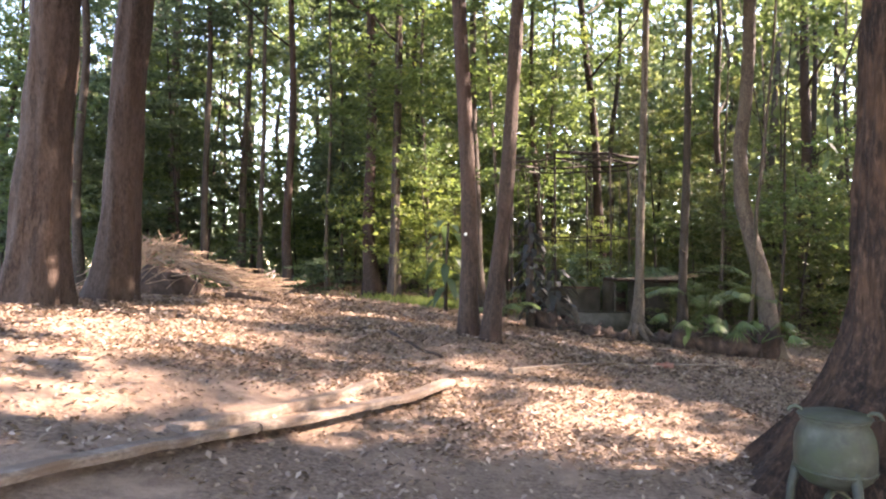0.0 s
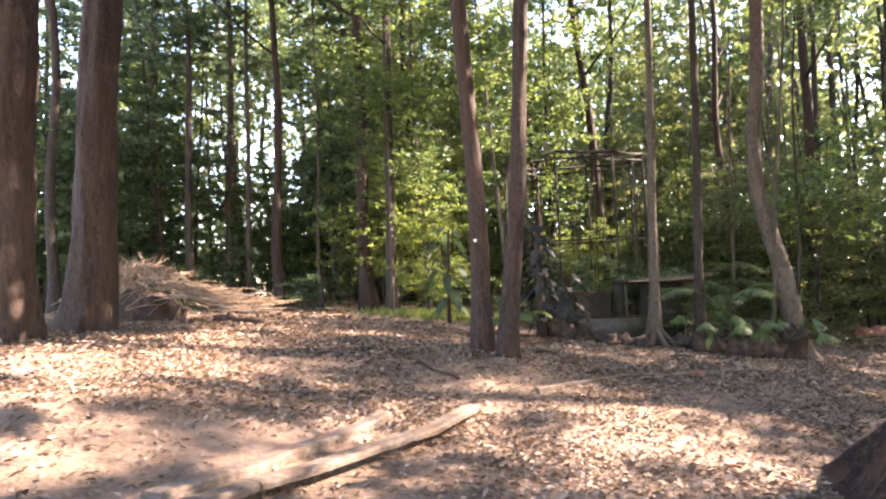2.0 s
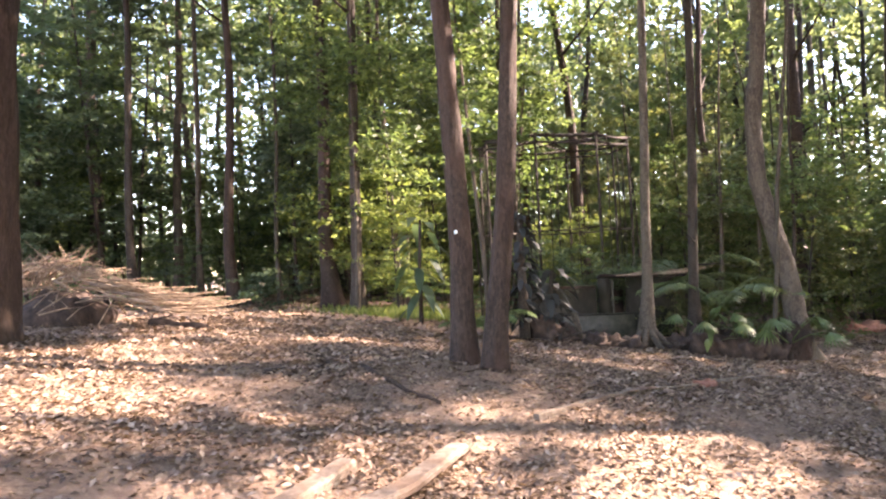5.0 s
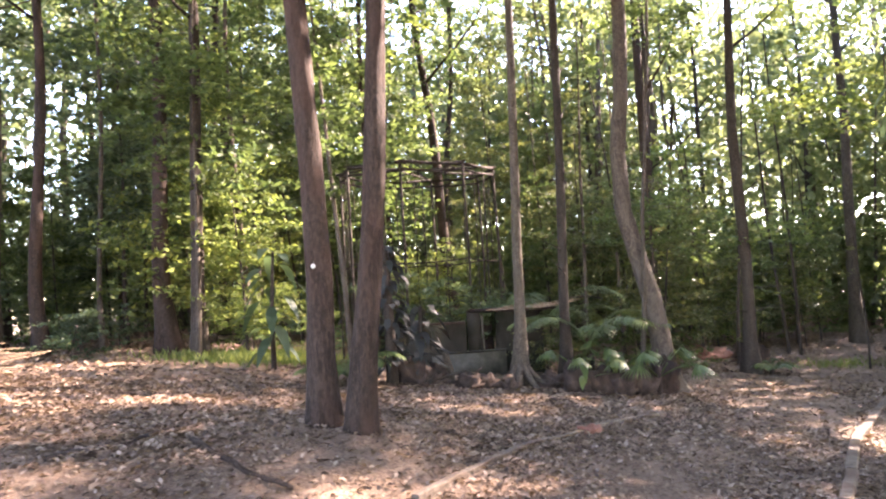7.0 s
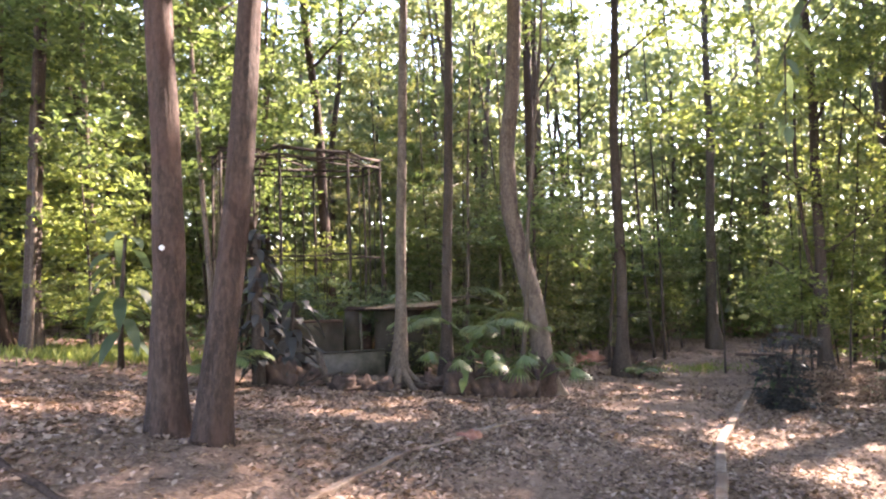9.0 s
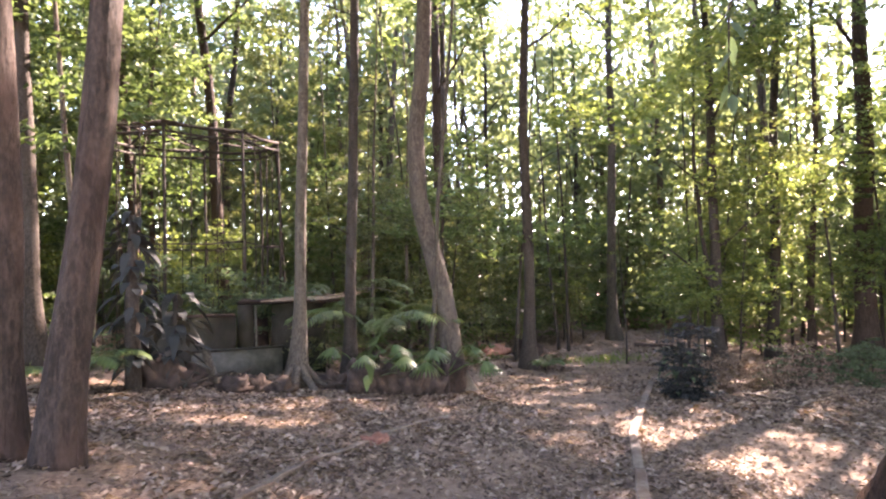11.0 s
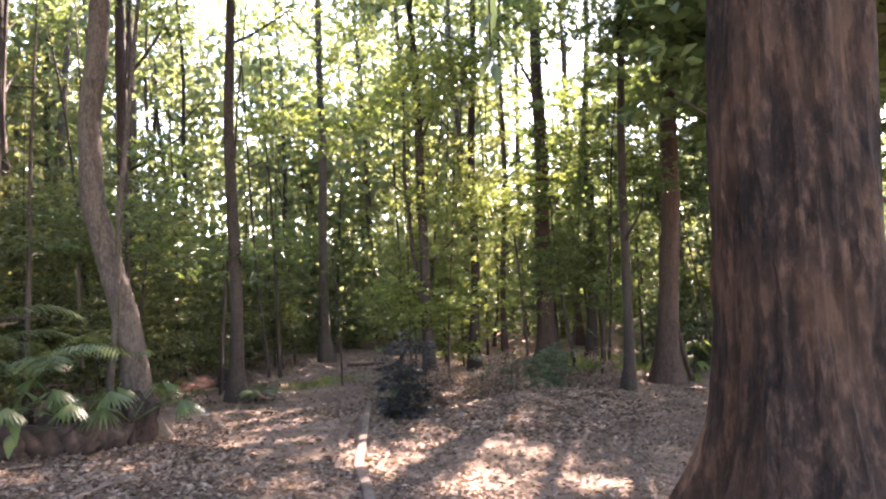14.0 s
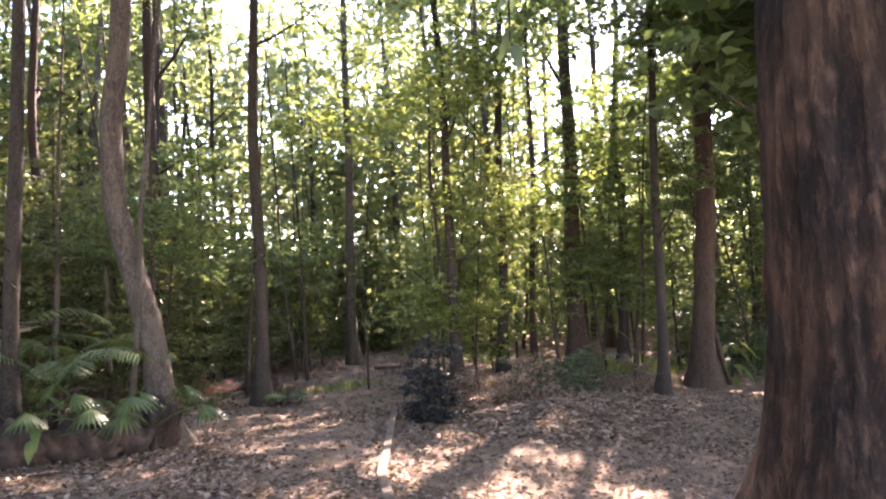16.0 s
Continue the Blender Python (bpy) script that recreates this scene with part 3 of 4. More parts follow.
def open_ground(x, y):
    """Whether a place lies in the clearing, on the track or in the ruin."""
    if off_track(x, y) < (1.9 if x > 6 else 3.0):
        return True
    if -13 < x < 1.0 and -3 < y < 15.2 + 0.5 * math.sin(x):
        return True
    if 0.5 <= x < 7.2 and -3 < y < 14.6:
        return True
    if math.hypot(x - 4.0, y - 16.6) < 2.4:
        return True
    if 7 <= x < 16 and -1 < y < 10.8:
        return True
    return 12 < x < 24 and 7.0 < y < 12.6


HERE = [(x, y) for x, y, *rest in EDGE_TREES]


def free_spot(x, y, gap):
    if open_ground(x, y) or any((x - a) ** 2 + (y - b) ** 2 < gap * gap for a, b in HERE):
        return False
    HERE.append((x, y))
    return True


NAMES = {"green": "green", "bright": "bright yellow-green", "deep": "dark green", "olive": "olive-green"}
rnd = random.Random(42)


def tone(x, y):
    """Leaf colour holds the light: deep green to the west, bright as if sunlit to the east."""
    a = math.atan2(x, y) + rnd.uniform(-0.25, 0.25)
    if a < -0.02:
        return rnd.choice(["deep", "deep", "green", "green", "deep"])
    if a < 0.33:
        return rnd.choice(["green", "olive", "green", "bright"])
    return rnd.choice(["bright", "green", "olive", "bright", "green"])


# slim trees among the woods
made = 0
while made < 44:
    a, d = rnd.uniform(-0.75, 1.45), rnd.uniform(15, 33)
    x, y = d * math.sin(a), d * math.cos(a)
    if (x < 6 or d > 20) and free_spot(x, y, 1.7):
        made += 1
        lean = Vector((rnd.uniform(-0.35, 0.35), rnd.uniform(-0.3, 0.3), 0))
        z = ground(x, y)
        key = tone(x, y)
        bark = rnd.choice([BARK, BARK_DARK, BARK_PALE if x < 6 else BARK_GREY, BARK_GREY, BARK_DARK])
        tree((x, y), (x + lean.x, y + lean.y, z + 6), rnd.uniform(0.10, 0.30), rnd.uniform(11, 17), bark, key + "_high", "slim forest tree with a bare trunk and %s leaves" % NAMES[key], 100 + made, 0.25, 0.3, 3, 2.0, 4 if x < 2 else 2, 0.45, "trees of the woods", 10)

# undergrowth saplings
made = 0
while made < 68:
    a, d = rnd.uniform(-0.72, 1.42), rnd.uniform(14.5, 28)
    x, y = d * math.sin(a), d * math.cos(a)
    if d > (17.8 if x < 1 else 20.5 if x > 6 else 15.5) and free_spot(x, y, 0.8):
        made += 1
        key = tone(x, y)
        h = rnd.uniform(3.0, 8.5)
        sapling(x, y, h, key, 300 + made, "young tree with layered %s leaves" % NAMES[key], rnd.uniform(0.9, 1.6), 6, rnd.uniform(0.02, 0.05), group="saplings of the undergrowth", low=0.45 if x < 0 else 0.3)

# low shrubs at the edge of the woods
made = 0
while made < 80:
    a, d = rnd.uniform(-0.72, 1.5), rnd.uniform(14.5, 32)
    x, y = d * math.sin(a), d * math.cos(a)
    if (x < 6 or d > 19.5) and free_spot(x, y, 0.7):
        made += 1
        key = tone(x, y)
        sapling(x, y, rnd.uniform(0.5, 1.5), key, 500 + made, "low shrub with %s leaves" % NAMES[key], rnd.uniform(0.5, 0.9), 2, 0.015, group="shrubs of the undergrowth", low=0.2, name="shrub", category="shrub")


def far_woods():
    """The woods beyond the places one can tell apart: leafy columns with gaps, trunks and a thick undergrowth."""
    cs = []
    bm = bmesh.new()
    for k in range(500):
        a, d = (rnd.uniform(-1.0, 1.75) if k < 260 else rnd.uniform(-0.1, 0.6) if k < 360 else rnd.uniform(0.5, 1.75)), rnd.uniform(28, 56)
        x, y = d * math.sin(a), d * math.cos(a)
        z, h = ground(x, y), rnd.uniform(10, 21) * (0.5 if a > 1.1 else 1.0)
        if k % 3 == 0:
            r = rnd.uniform(0.09, 0.22)
            tube(bm, [Vector((x, y, z - 0.3)), Vector((x + rnd.uniform(-0.6, 0.6), y, z + h * 0.5)), Vector((x + rnd.uniform(-1, 1), y, z + h))], [r, r * 0.8, r * 0.4], 6)
        for j in range(rnd.randint(5, 8)):
            cs.append((x + rnd.uniform(-1.8, 1.8), y + rnd.uniform(-1.8, 1.8), z + h * (0.08 + 0.97 * rnd.random() ** 0.85), rnd.uniform(0.9, 1.9)))
        if off_track(x, y) > 1.5:
            for j in range(7 if x < 4 else 4):
                cs.append((x + rnd.uniform(-2.5, 2.5), y + rnd.uniform(-2.5, 2.5), z + rnd.uniform(0.3, 4.0), rnd.uniform(1.0, 1.9)))
    c = np.array(cs)
    per = 58
    p = np.repeat(c[:, :3], per, 0) + rng.normal(size=(len(c) * per, 3)) * np.repeat(c[:, 3:], per, 0) * [0.7, 0.7, 0.45]
    n = unit(len(p)) + [0, 0, 0.5]
    n /= np.linalg.norm(n, axis=1, keepdims=True)
    w = np.cross(n, unit(len(p)))
    w /= np.linalg.norm(w, axis=1, keepdims=True)
    ll = np.where(p[:, 2] > 5, 0.42, 0.32) * (0.6 + 0.8 * rng.random(len(p)))
    woods = leaf_mesh("far_woods", p, n, w, ll, ll * 0.55, FAR_HAZE)
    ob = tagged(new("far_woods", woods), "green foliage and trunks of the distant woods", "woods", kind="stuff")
    tagged(part("far_trunk", bm, BARK_GREY, ob), kind="stuff")


far_woods()

# woods added behind and beside the walker, mostly out of view, to close the place and shade it
BEHIND = [(10.8, 4.5), (14.2, 4.2), (9.5, 2.2), (12.5, 3.0), (11.0, -1.5), (15.0, 1.0), (17.5, 3.4), (14.0, -5.0), (20.5, -2.0), (7.5, -4.0)]
BEHIND += [(20.5, 4.2), (25.0, 11.5), (26.5, 6.5)]
BEHIND += [(3 + 11 * math.sin(a), -1 + 11 * math.cos(a)) for a in (2.9, 3.4, 3.9, 4.35, 4.8)]
for k, (x, y) in enumerate(BEHIND):
    tree((x, y), (x + 0.1, y, ground(x, y) + 5), 0.35, 13 + k % 3, BARK, "shade", "tall brown forest tree added to shade the clearing", 700 + k, 0.2, 0.3, 6, 1.7, 26, 0.4, "trees of the woods", 8, wide=2.2 if x > 10 and y > 2.5 else 3.8)

# ---- timber edging ----


def board(a, b, wide, high, proud, label, material=WOOD, sag=0.02, seed=0):
    """A weathered board on edge from a to b, sunk into the ground but for its proud part."""
    (ax, ay), (bx, by) = a, b
    run = math.hypot(bx - ax, by - ay)
    ob = thing("timber_board", (ax, ay, surface(ax, ay)), label, "board", "timber edging of the track")
    bm = bmesh.new()
    rings, n = [], max(6, int(run / 0.18))
    ux, uy = (bx - ax) / run, (by - ay) / run
    for k in range(n + 1):
        s = k / n
        x, y = ax + (bx - ax) * s, ay + (by - ay) * s
        zt = max(surface(x + uy * o, y - ux * o) for o in ((-0.25, -0.1, 0, 0.1) if wide > 0.12 else (-0.1, 0, 0.08))) + proud * 0.6 - surface(ax, ay)
        off = sag * noise.noise(Vector((s * 3 + seed, seed, 0)))
        zt += 0.5 * sag * noise.noise(Vector((s * 9 + seed, 4, 0)))
        ring = []
        e = wide * 0.12
        for u, z in ((-wide / 2, -high), (-wide / 2, -e), (-wide / 2 + e, 0), (wide / 2 - e, 0), (wide / 2, -e), (wide / 2, -high)):
            u2 = u + off + 0.006 * noise.noise(Vector((s * 40 + u * 30, z * 20, seed)))
            ring.append(bm.verts.new((x - ax - uy * u2, y - ay + ux * u2, zt + z)))
        rings.append(ring)
    for lo, hi in zip(rings, rings[1:]):
        for s in range(6):
            bm.faces.new((lo[s], hi[s], hi[(s + 1) % 6], lo[(s + 1) % 6]))
    bm.faces.new(rings[0])
    bm.faces.new(rings[-1][::-1])
    bmesh.ops.recalc_face_normals(bm, faces=bm.faces)
    part("plank", bm, material, ob, smooth=False)
    return ob


SANDY = "weathered sandy timber board edging a terrace step"
board((-3.35, 0.10), (-1.96, 2.92), 0.14, 0.05, 0.02, SANDY, seed=1)
board((-1.96, 2.92), (-1.15, 4.63), 0.14, 0.05, 0.02, SANDY, seed=2)
board((-1.17, 4.57), (0.26, 6.78), 0.16, 0.05, 0.03, "raised weathered timber board edging a terrace step", seed=3)
board((-1.58, 4.19), (-0.52, 6.39), 0.15, 0.2, 0.03, "half-buried grey timber beam in sandy soil", seed=4)
board((1.00, 7.48), (2.74, 9.12), 0.06, 0.2, 0.05, "thin brown timber board edging the track", TIMBER, 0.008, 5)
board((2.69, 9.09), (3.90, 9.96), 0.065, 0.2, 0.05, "weathered timber board with a reddish end", TIMBER, 0.008, 6)
board((3.88, 9.95), (5.19, 10.60), 0.065, 0.2, 0.05, "weathered timber board edging the track", TIMBER, 0.008, 7)
for k, (a, b) in enumerate((((4.49, 7.25), (5.57, 8.08)), ((5.59, 8.10), (6.95, 9.18)), ((6.97, 9.20), (9.37, 10.74)), ((9.39, 10.76), (11.52, 12.06)))):
    board(a, b, 0.11, 0.2, 0.08, "pale timber board edging the sandy track", TIMBER, seed=10 + k)


def fallen(name, pts, r, label, material=DARKWOOD, category="branch"):
    a = Vector((pts[0][0], pts[0][1], surface(*pts[0])))
    path = [Vector((x, y, surface(x, y) + r * 0.5)) - a for x, y in pts]
    fine = [path[k].lerp(path[k + 1], j / 3) + Vector((0, 0, 0.012 * math.sin(k * 5 + j * 2))) for k in range(len(path) - 1) for j in range(3)] + [path[-1]]
    ob = thing(name, a, label, category)
    part("wood", tube(bmesh.new(), fine, [r * (1 - 0.5 * k / len(fine)) for k in range(len(fine))], 8, 0.3, r * 100), material, ob)
    return ob


fallen("fallen_branch", [(-0.49, 8.81), (-0.27, 8.41), (-0.07, 8.05), (0.21, 7.69)], 0.03, "dark fallen branch half buried in leaves", BARK)
fallen("fallen_branch", [(-3.65, 11.83), (-3.23, 11.72), (-2.81, 11.60)], 0.09, "short dark log lying in leaf litter")
fallen("fallen_branch", [(-1.42, 8.45), (-0.99, 8.83), (-0.66, 9.31)], 0.03, "thin dark fallen branch on the ground")
fallen("fallen_branch", [(10.01, 15.67), (10.87, 16.11), (12.55, 16.35)], 0.08, "pale fallen log beside the track", STICK)
fallen("fallen_branch", [(4.16, 11.72), (4.69, 11.89), (5.12, 11.92)], 0.03, "thin dark fallen branch on leaf litter")
fallen("fallen_branch", [(16.60, 16.20), (17.10, 15.88), (17.60, 15.55)], 0.07, "brown log lying across the track")


def rubble(x, y, label, material, r, seed, high=0.6, name="log_chunk", category="log"):
    """A worn chunk of wood or stone sunk a little into the ground."""
    ob = thing(name, (x, y, surface(x, y)), label, category)
    bm = bmesh.new()
    bmesh.ops.create_icosphere(bm, subdivisions=3, radius=1)
    for v in bm.verts:
        k = 1 + 0.7 * noise.noise(v.co * 1.5 + Vector((seed, 0, 0))) + 0.4 * noise.noise(v.co * 3.7 + Vector((0, seed, 0)))
        v.co = Vector((v.co.x * r * k, v.co.y * r * k * 0.8, (v.co.z * 0.75 + 0.5) * r * high * k))
    part("chunk", bm, material, ob)
    return ob


# ---- cooking pot by the massive tree ----


def lathe(bm, profile, sides=28):
    rings = [[bm.verts.new((r * math.cos(2 * math.pi * s / sides), r * math.sin(2 * math.pi * s / sides), z)) for s in range(sides)] for r, z in profile]
    for lo, hi in zip(rings, rings[1:]):
        for s in range(sides):
            bm.faces.new((lo[s], lo[(s + 1) % sides], hi[(s + 1) % sides], hi[s]))
    bm.faces.new(rings[0][::-1])
    bm.faces.new(rings[-1])
    return bm


def ring_tube(bm, m, radius, thick, start=0.0, end=2 * math.pi, steps=22):
    pts = [m @ Vector((radius * math.cos(start + (end - start) * k / steps), radius * math.sin(start + (end - start) * k / steps), 0)) for k in range(steps + 1)]
    return tube(bm, pts, [thick] * (steps + 1), 8)


px, py = 2.71, 4.22
pot = thing("cooking_pot", (px, py, surface(px, py) + 0.06), "mossy grey iron three-legged pot with a lid", "pot")
part("body", lathe(bmesh.new(), [(0.06, 0.24), (0.16, 0.26), (0.215, 0.31), (0.238, 0.38), (0.242, 0.47), (0.234, 0.56), (0.212, 0.625), (0.19, 0.655), (0.205, 0.672), (0.205, 0.69), (0.17, 0.69)]), IRON, pot)
part("lid", lathe(bmesh.new(), [(0.212, 0.692), (0.221, 0.70), (0.212, 0.71), (0.15, 0.726), (0.08, 0.735), (0.03, 0.738)]), IRON, pot, "domed grey-green lid")
part("band", ring_tube(bmesh.new(), pose(0, 0, 0.36), 0.236, 0.012), IRON, pot)
for w in (2.6, -0.55):
    part("ear", ring_tube(bmesh.new(), pose(0.225 * math.cos(w), 0.225 * math.sin(w), 0.70, 90, 0, math.degrees(w)), 0.04, 0.013, 0, math.pi, 10), IRON, pot, "dark iron ear")
for k in range(3):
    w = 0.5 + k * 2.094
    part("leg", tube(bmesh.new(), [Vector((0.2 * math.cos(w), 0.2 * math.sin(w), 0.42)), Vector((0.25 * math.cos(w), 0.25 * math.sin(w), 0.2)), Vector((0.29 * math.cos(w), 0.29 * math.sin(w), -0.18))], [0.035, 0.03, 0.026], 8), IRON, pot)
stand = thing("pot_stand", (px - 0.02, py - 0.1, surface(px, py - 0.1)), "round grey iron hoop leaning under a pot", "stand")
part("hoop", ring_tube(bmesh.new(), pose(0, 0, 0.1, 75, 0, 33), 0.19, 0.022), IRON, stand)
slab = thing("stone_slab", (2.34, 3.89, surface(2.34, 3.89)), "flat pale stone slab in leaf litter", "stone")
part("stone", box(bmesh.new(), pose(0, 0, 0.02, 3, 2, 25), (0.16, 0.4, 0.08), 0.015), CONCRETE, slab)

# ---- brush pile ----
pile = thing("brush_pile", (-4.91, 11.81, surface(-4.91, 11.81)), "heap of dry cut branches and twigs", "brush pile")
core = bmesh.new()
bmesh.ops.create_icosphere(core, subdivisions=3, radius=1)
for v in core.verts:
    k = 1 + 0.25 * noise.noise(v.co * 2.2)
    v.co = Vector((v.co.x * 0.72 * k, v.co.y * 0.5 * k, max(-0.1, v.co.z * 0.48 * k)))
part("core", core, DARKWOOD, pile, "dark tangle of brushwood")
for k in range(260):
    w, d = rnd.random() * 6.28, rnd.random() ** 0.6
    x, y = 1.15 * d * math.cos(w), 0.85 * d * math.sin(w)
    z = 0.8 * (1 - d * d) ** 0.5 + rnd.uniform(-0.02, 0.1)
    a, run, r = rnd.gauss(0.2, 1.3), rnd.uniform(0.25, 0.95), rnd.uniform(0.004, 0.013)
    u = Vector((math.cos(a), math.sin(a), -0.45 * (x * math.cos(a) + 1.2 * y * math.sin(a)) + rnd.uniform(-0.3, 0.6))) * run * 0.5
    c = Vector((x, y, max(z, abs(u.z))))
    part("twig", tube(bmesh.new(), [c - u, c + Vector((rnd.uniform(-0.04, 0.04), rnd.uniform(-0.04, 0.04), 0.03)), c + u], [r, r * 0.8, r * 0.4], 5), STICK, pile)

for k in range(110):
    d = rnd.random()
    a = Vector((0.5 + 1.4 * d, rnd.uniform(-0.55, 0.45), 0.5 * (1 - d) + rnd.uniform(0.0, 0.16)))
    run = rnd.uniform(0.35, 0.8)
    b = a + Vector((run, rnd.uniform(-0.25, 0.25), -0.3 * run * (1 - d) + rnd.uniform(-0.04, 0.12)))
    part("twig", tube(bmesh.new(), [a - Vector((run * 0.4, 0, -0.06)), a, b], [0.013, 0.01, 0.004], 5), STICK, pile)

for k in range(70):
    w = rnd.uniform(0.2, 2.9)
    a = Vector((rnd.uniform(-0.7, 0.15), rnd.uniform(-0.35, 0.3), rnd.uniform(0.45, 0.75)))
    b = a + Vector((math.cos(w) * 0.5, rnd.uniform(-0.25, 0.25), 0.2 + 0.35 * math.sin(w))) * rnd.uniform(0.5, 1.1)
    part("twig", tube(bmesh.new(), [a, a.lerp(b, 0.5) + Vector((0, 0, 0.05)), b], [0.009, 0.006, 0.002], 5), STICK, pile)

# ---- ruined pavilion ----
gxc, gyc = 3.97, 17.38
pz = surface(gxc, gyc)
pav = thing("pavilion", (gxc, gyc, pz), "derelict pavilion frame of dark poles without a roof", "pavilion")
corner = [Vector((1.85 * math.cos(math.pi / 8 + k * math.pi / 4), 1.3 * math.sin(math.pi / 8 + k * math.pi / 4), 0)) for k in range(8)]
TOP = 4.37 - pz
for k in range(8):
    a, b = corner[k], corner[(k + 1) % 8]
    part("post", tube(bmesh.new(), [a + Vector((0, 0, -0.2)), a * 1.01 + Vector((0.02, 0, TOP * 0.5)), a + Vector((0, 0, TOP))], [0.035, 0.03, 0.03], 7, 0.2, k), BARK_DARK, pav)
    for z, r in ((TOP, 0.034), (TOP - 0.15, 0.027), (TOP * 0.5, 0.018)):
        s = 0.03 * math.sin(k * 3 + z)
        part("rail", tube(bmesh.new(), [a + Vector((0, 0, z + s)), (a + b) / 2 + Vector((0, 0, z - 0.03)), b + Vector((0, 0, z - s))], [r, r * 0.9, r], 7, 0.25, k + z), BARK_DARK, pav)
    for s in (0.33, 0.66):
        c = a.lerp(b, s)
        part("lath", tube(bmesh.new(), [c + Vector((0, 0, 0.1)), c + Vector((0, 0, TOP))], [0.013, 0.011], 5), BARK_DARK, pav)
for k in range(8):
    a, b = corner[k], corner[(k + 3) % 8]
    part("roof_stick", tube(bmesh.new(), [a * 1.05 + Vector((0, 0, TOP + 0.03)), (a + b) / 2 + Vector((0, 0, TOP + 0.16)), b + Vector((0, 0, TOP + 0.02))], [0.024, 0.02, 0.014], 6, 0.3, k), BARK_DARK, pav)
# walls of the ruin
hut = thing("ruined_hut", (4.27, 15.00, surface(4.27, 15.00)), "dark low ruined hut with stained walls and a doorway", "hut")
for cx, wide, high, y in ((-0.95, 1.5, 1.0, 0.0), (0.02, 0.26, 1.14, 0.02), (0.98, 0.95, 1.14, 0.02)):
    bm = bmesh.new()
    box(bm, pose(cx, y, high / 2 - 0.15, 0, rnd.uniform(-1, 1), -14), (wide, 0.14, high + 0.3), 0.012)
    part("wall", bm, MUD, hut)
bm = bmesh.new()
box(bm, pose(0.35, 0.55, 0.4, 0, 0, -14), (0.5, 0.06, 1.1), 0.01)
part("back_wall", bm, DARKWOOD, hut)
part("door_post", tube(bmesh.new(), [Vector((0.16, -0.12, -0.1)), Vector((0.15, -0.1, 1.1))], [0.022, 0.02], 6), CONCRETE, hut, "pale door post")
for cx, wide, tilt in ((0.75, 1.7, 1.5), (-1.0, 1.5, 0.5)):
    bm = bmesh.new()
    box(bm, pose(cx, -0.1, 1.16 if cx > 0 else 1.0, -6, tilt, -14), (wide, 0.75 if cx > 0 else 0.22, 0.04), 0.012)
    part("roof_slab", bm, DARKWOOD, hut)
for k in range(14):
    x = rnd.uniform(0.1, 1.6)
    part("roof_stick", tube(bmesh.new(), [Vector((x - 0.5, -0.4 - 0.25 * x, 1.2)), Vector((x + rnd.uniform(0.2, 0.6), -0.35 - 0.2 * x, 1.22 + rnd.uniform(0, 0.12)))], [0.012, 0.008], 5), STICK, hut)
low = thing("concrete_wall", (3.99, 14.56, surface(3.99, 14.56)), "low pale stained concrete wall in front of a hut", "wall")
bm = bmesh.new()
box(bm, pose(0, 0, 0.1, 0, 0, -13), (1.4, 0.1, 0.6), 0.012)
part("panel", bm, CONCRETE, low)
bm = bmesh.new()
box(bm, pose(0, -0.01, 0.415, 0, 0, -13), (1.44, 0.13, 0.03), 0.008)
part("coping", bm, MUD, low)
post = thing("stone_post", (3.06, 12.98, surface(3.06, 12.98)), "leaning pale stump of a post among rubble", "post")
part("shaft", tube(bmesh.new(), [Vector((0.05, 0, -0.15)), Vector((0.02, 0, 0.2)), Vector((-0.06, 0, 0.52))], [0.075, 0.06, 0.055], 10, 0.3, 4), BARK_PALE, post)
for k, (x, y, r, h) in enumerate(((2.45, 12.81, 0.24, 1.2), (2.77, 12.95, 0.26, 0.8), (3.30, 12.72, 0.22, 0.7), (3.62, 12.86, 0.24, 0.8), (3.93, 12.64, 0.2, 0.7), (4.78, 12.80, 0.24, 0.8), (5.09, 12.53, 0.27, 1.1), (5.46, 12.45, 0.28, 1.0), (5.82, 12.33, 0.3, 1.0), (6.19, 12.35, 0.3, 1.1))):
    rubble(x, y, "dark rotten log chunk covered with debris", DARKWOOD, r, k * 3.1, h)
rubble(6.63, 12.37, "red-brown broken tree stump beside a palm", BARK_RED, 0.24, 44, 1.9, "tree_stump", "stump")
for k in range(26):
    x, y, w = rnd.uniform(2.4, 6.6), rnd.uniform(12.4, 13.1), rnd.uniform(-0.5, 0.5) + (3.14 if k % 2 else 0)
    run = rnd.uniform(0.25, 0.7)
    deb = thing("broken_stick", (x, y, surface(x, y)), "broken stick lying among rotten logs", "stick", "sticks among the logs")
    part("stick", tube(bmesh.new(), [Vector((0, 0, 0.02)), Vector((math.cos(w) * run * 0.5, math.sin(w) * run * 0.3, rnd.uniform(0.05, 0.2))), Vector((math.cos(w) * run, math.sin(w) * run * 0.6, rnd.uniform(0.05, 0.35)))], [0.02, 0.016, 0.008], 6, 0.3, k), rnd.choice([DARKWOOD, BARK, BARK_DARK]), deb)
for k in range(5):
    w = 3.4 + k * 0.75
    root = thing("tree_root", (4.33, 13.02, surface(4.33, 13.02)), "grey tree root spreading from a pale trunk", "root", "roots of the pale tree")
    part("root", tube(bmesh.new(), [Vector((0, 0, 0.45)), Vector((0.16 * math.cos(w), 0.16 * math.sin(w), 0.22)), Vector((0.36 * math.cos(w), 0.36 * math.sin(w), 0.04)), Vector((0.6 * math.cos(w), 0.6 * math.sin(w), -0.06))], [0.07, 0.065, 0.05, 0.02], 7, 0.3, k), BARK_GREY, root)
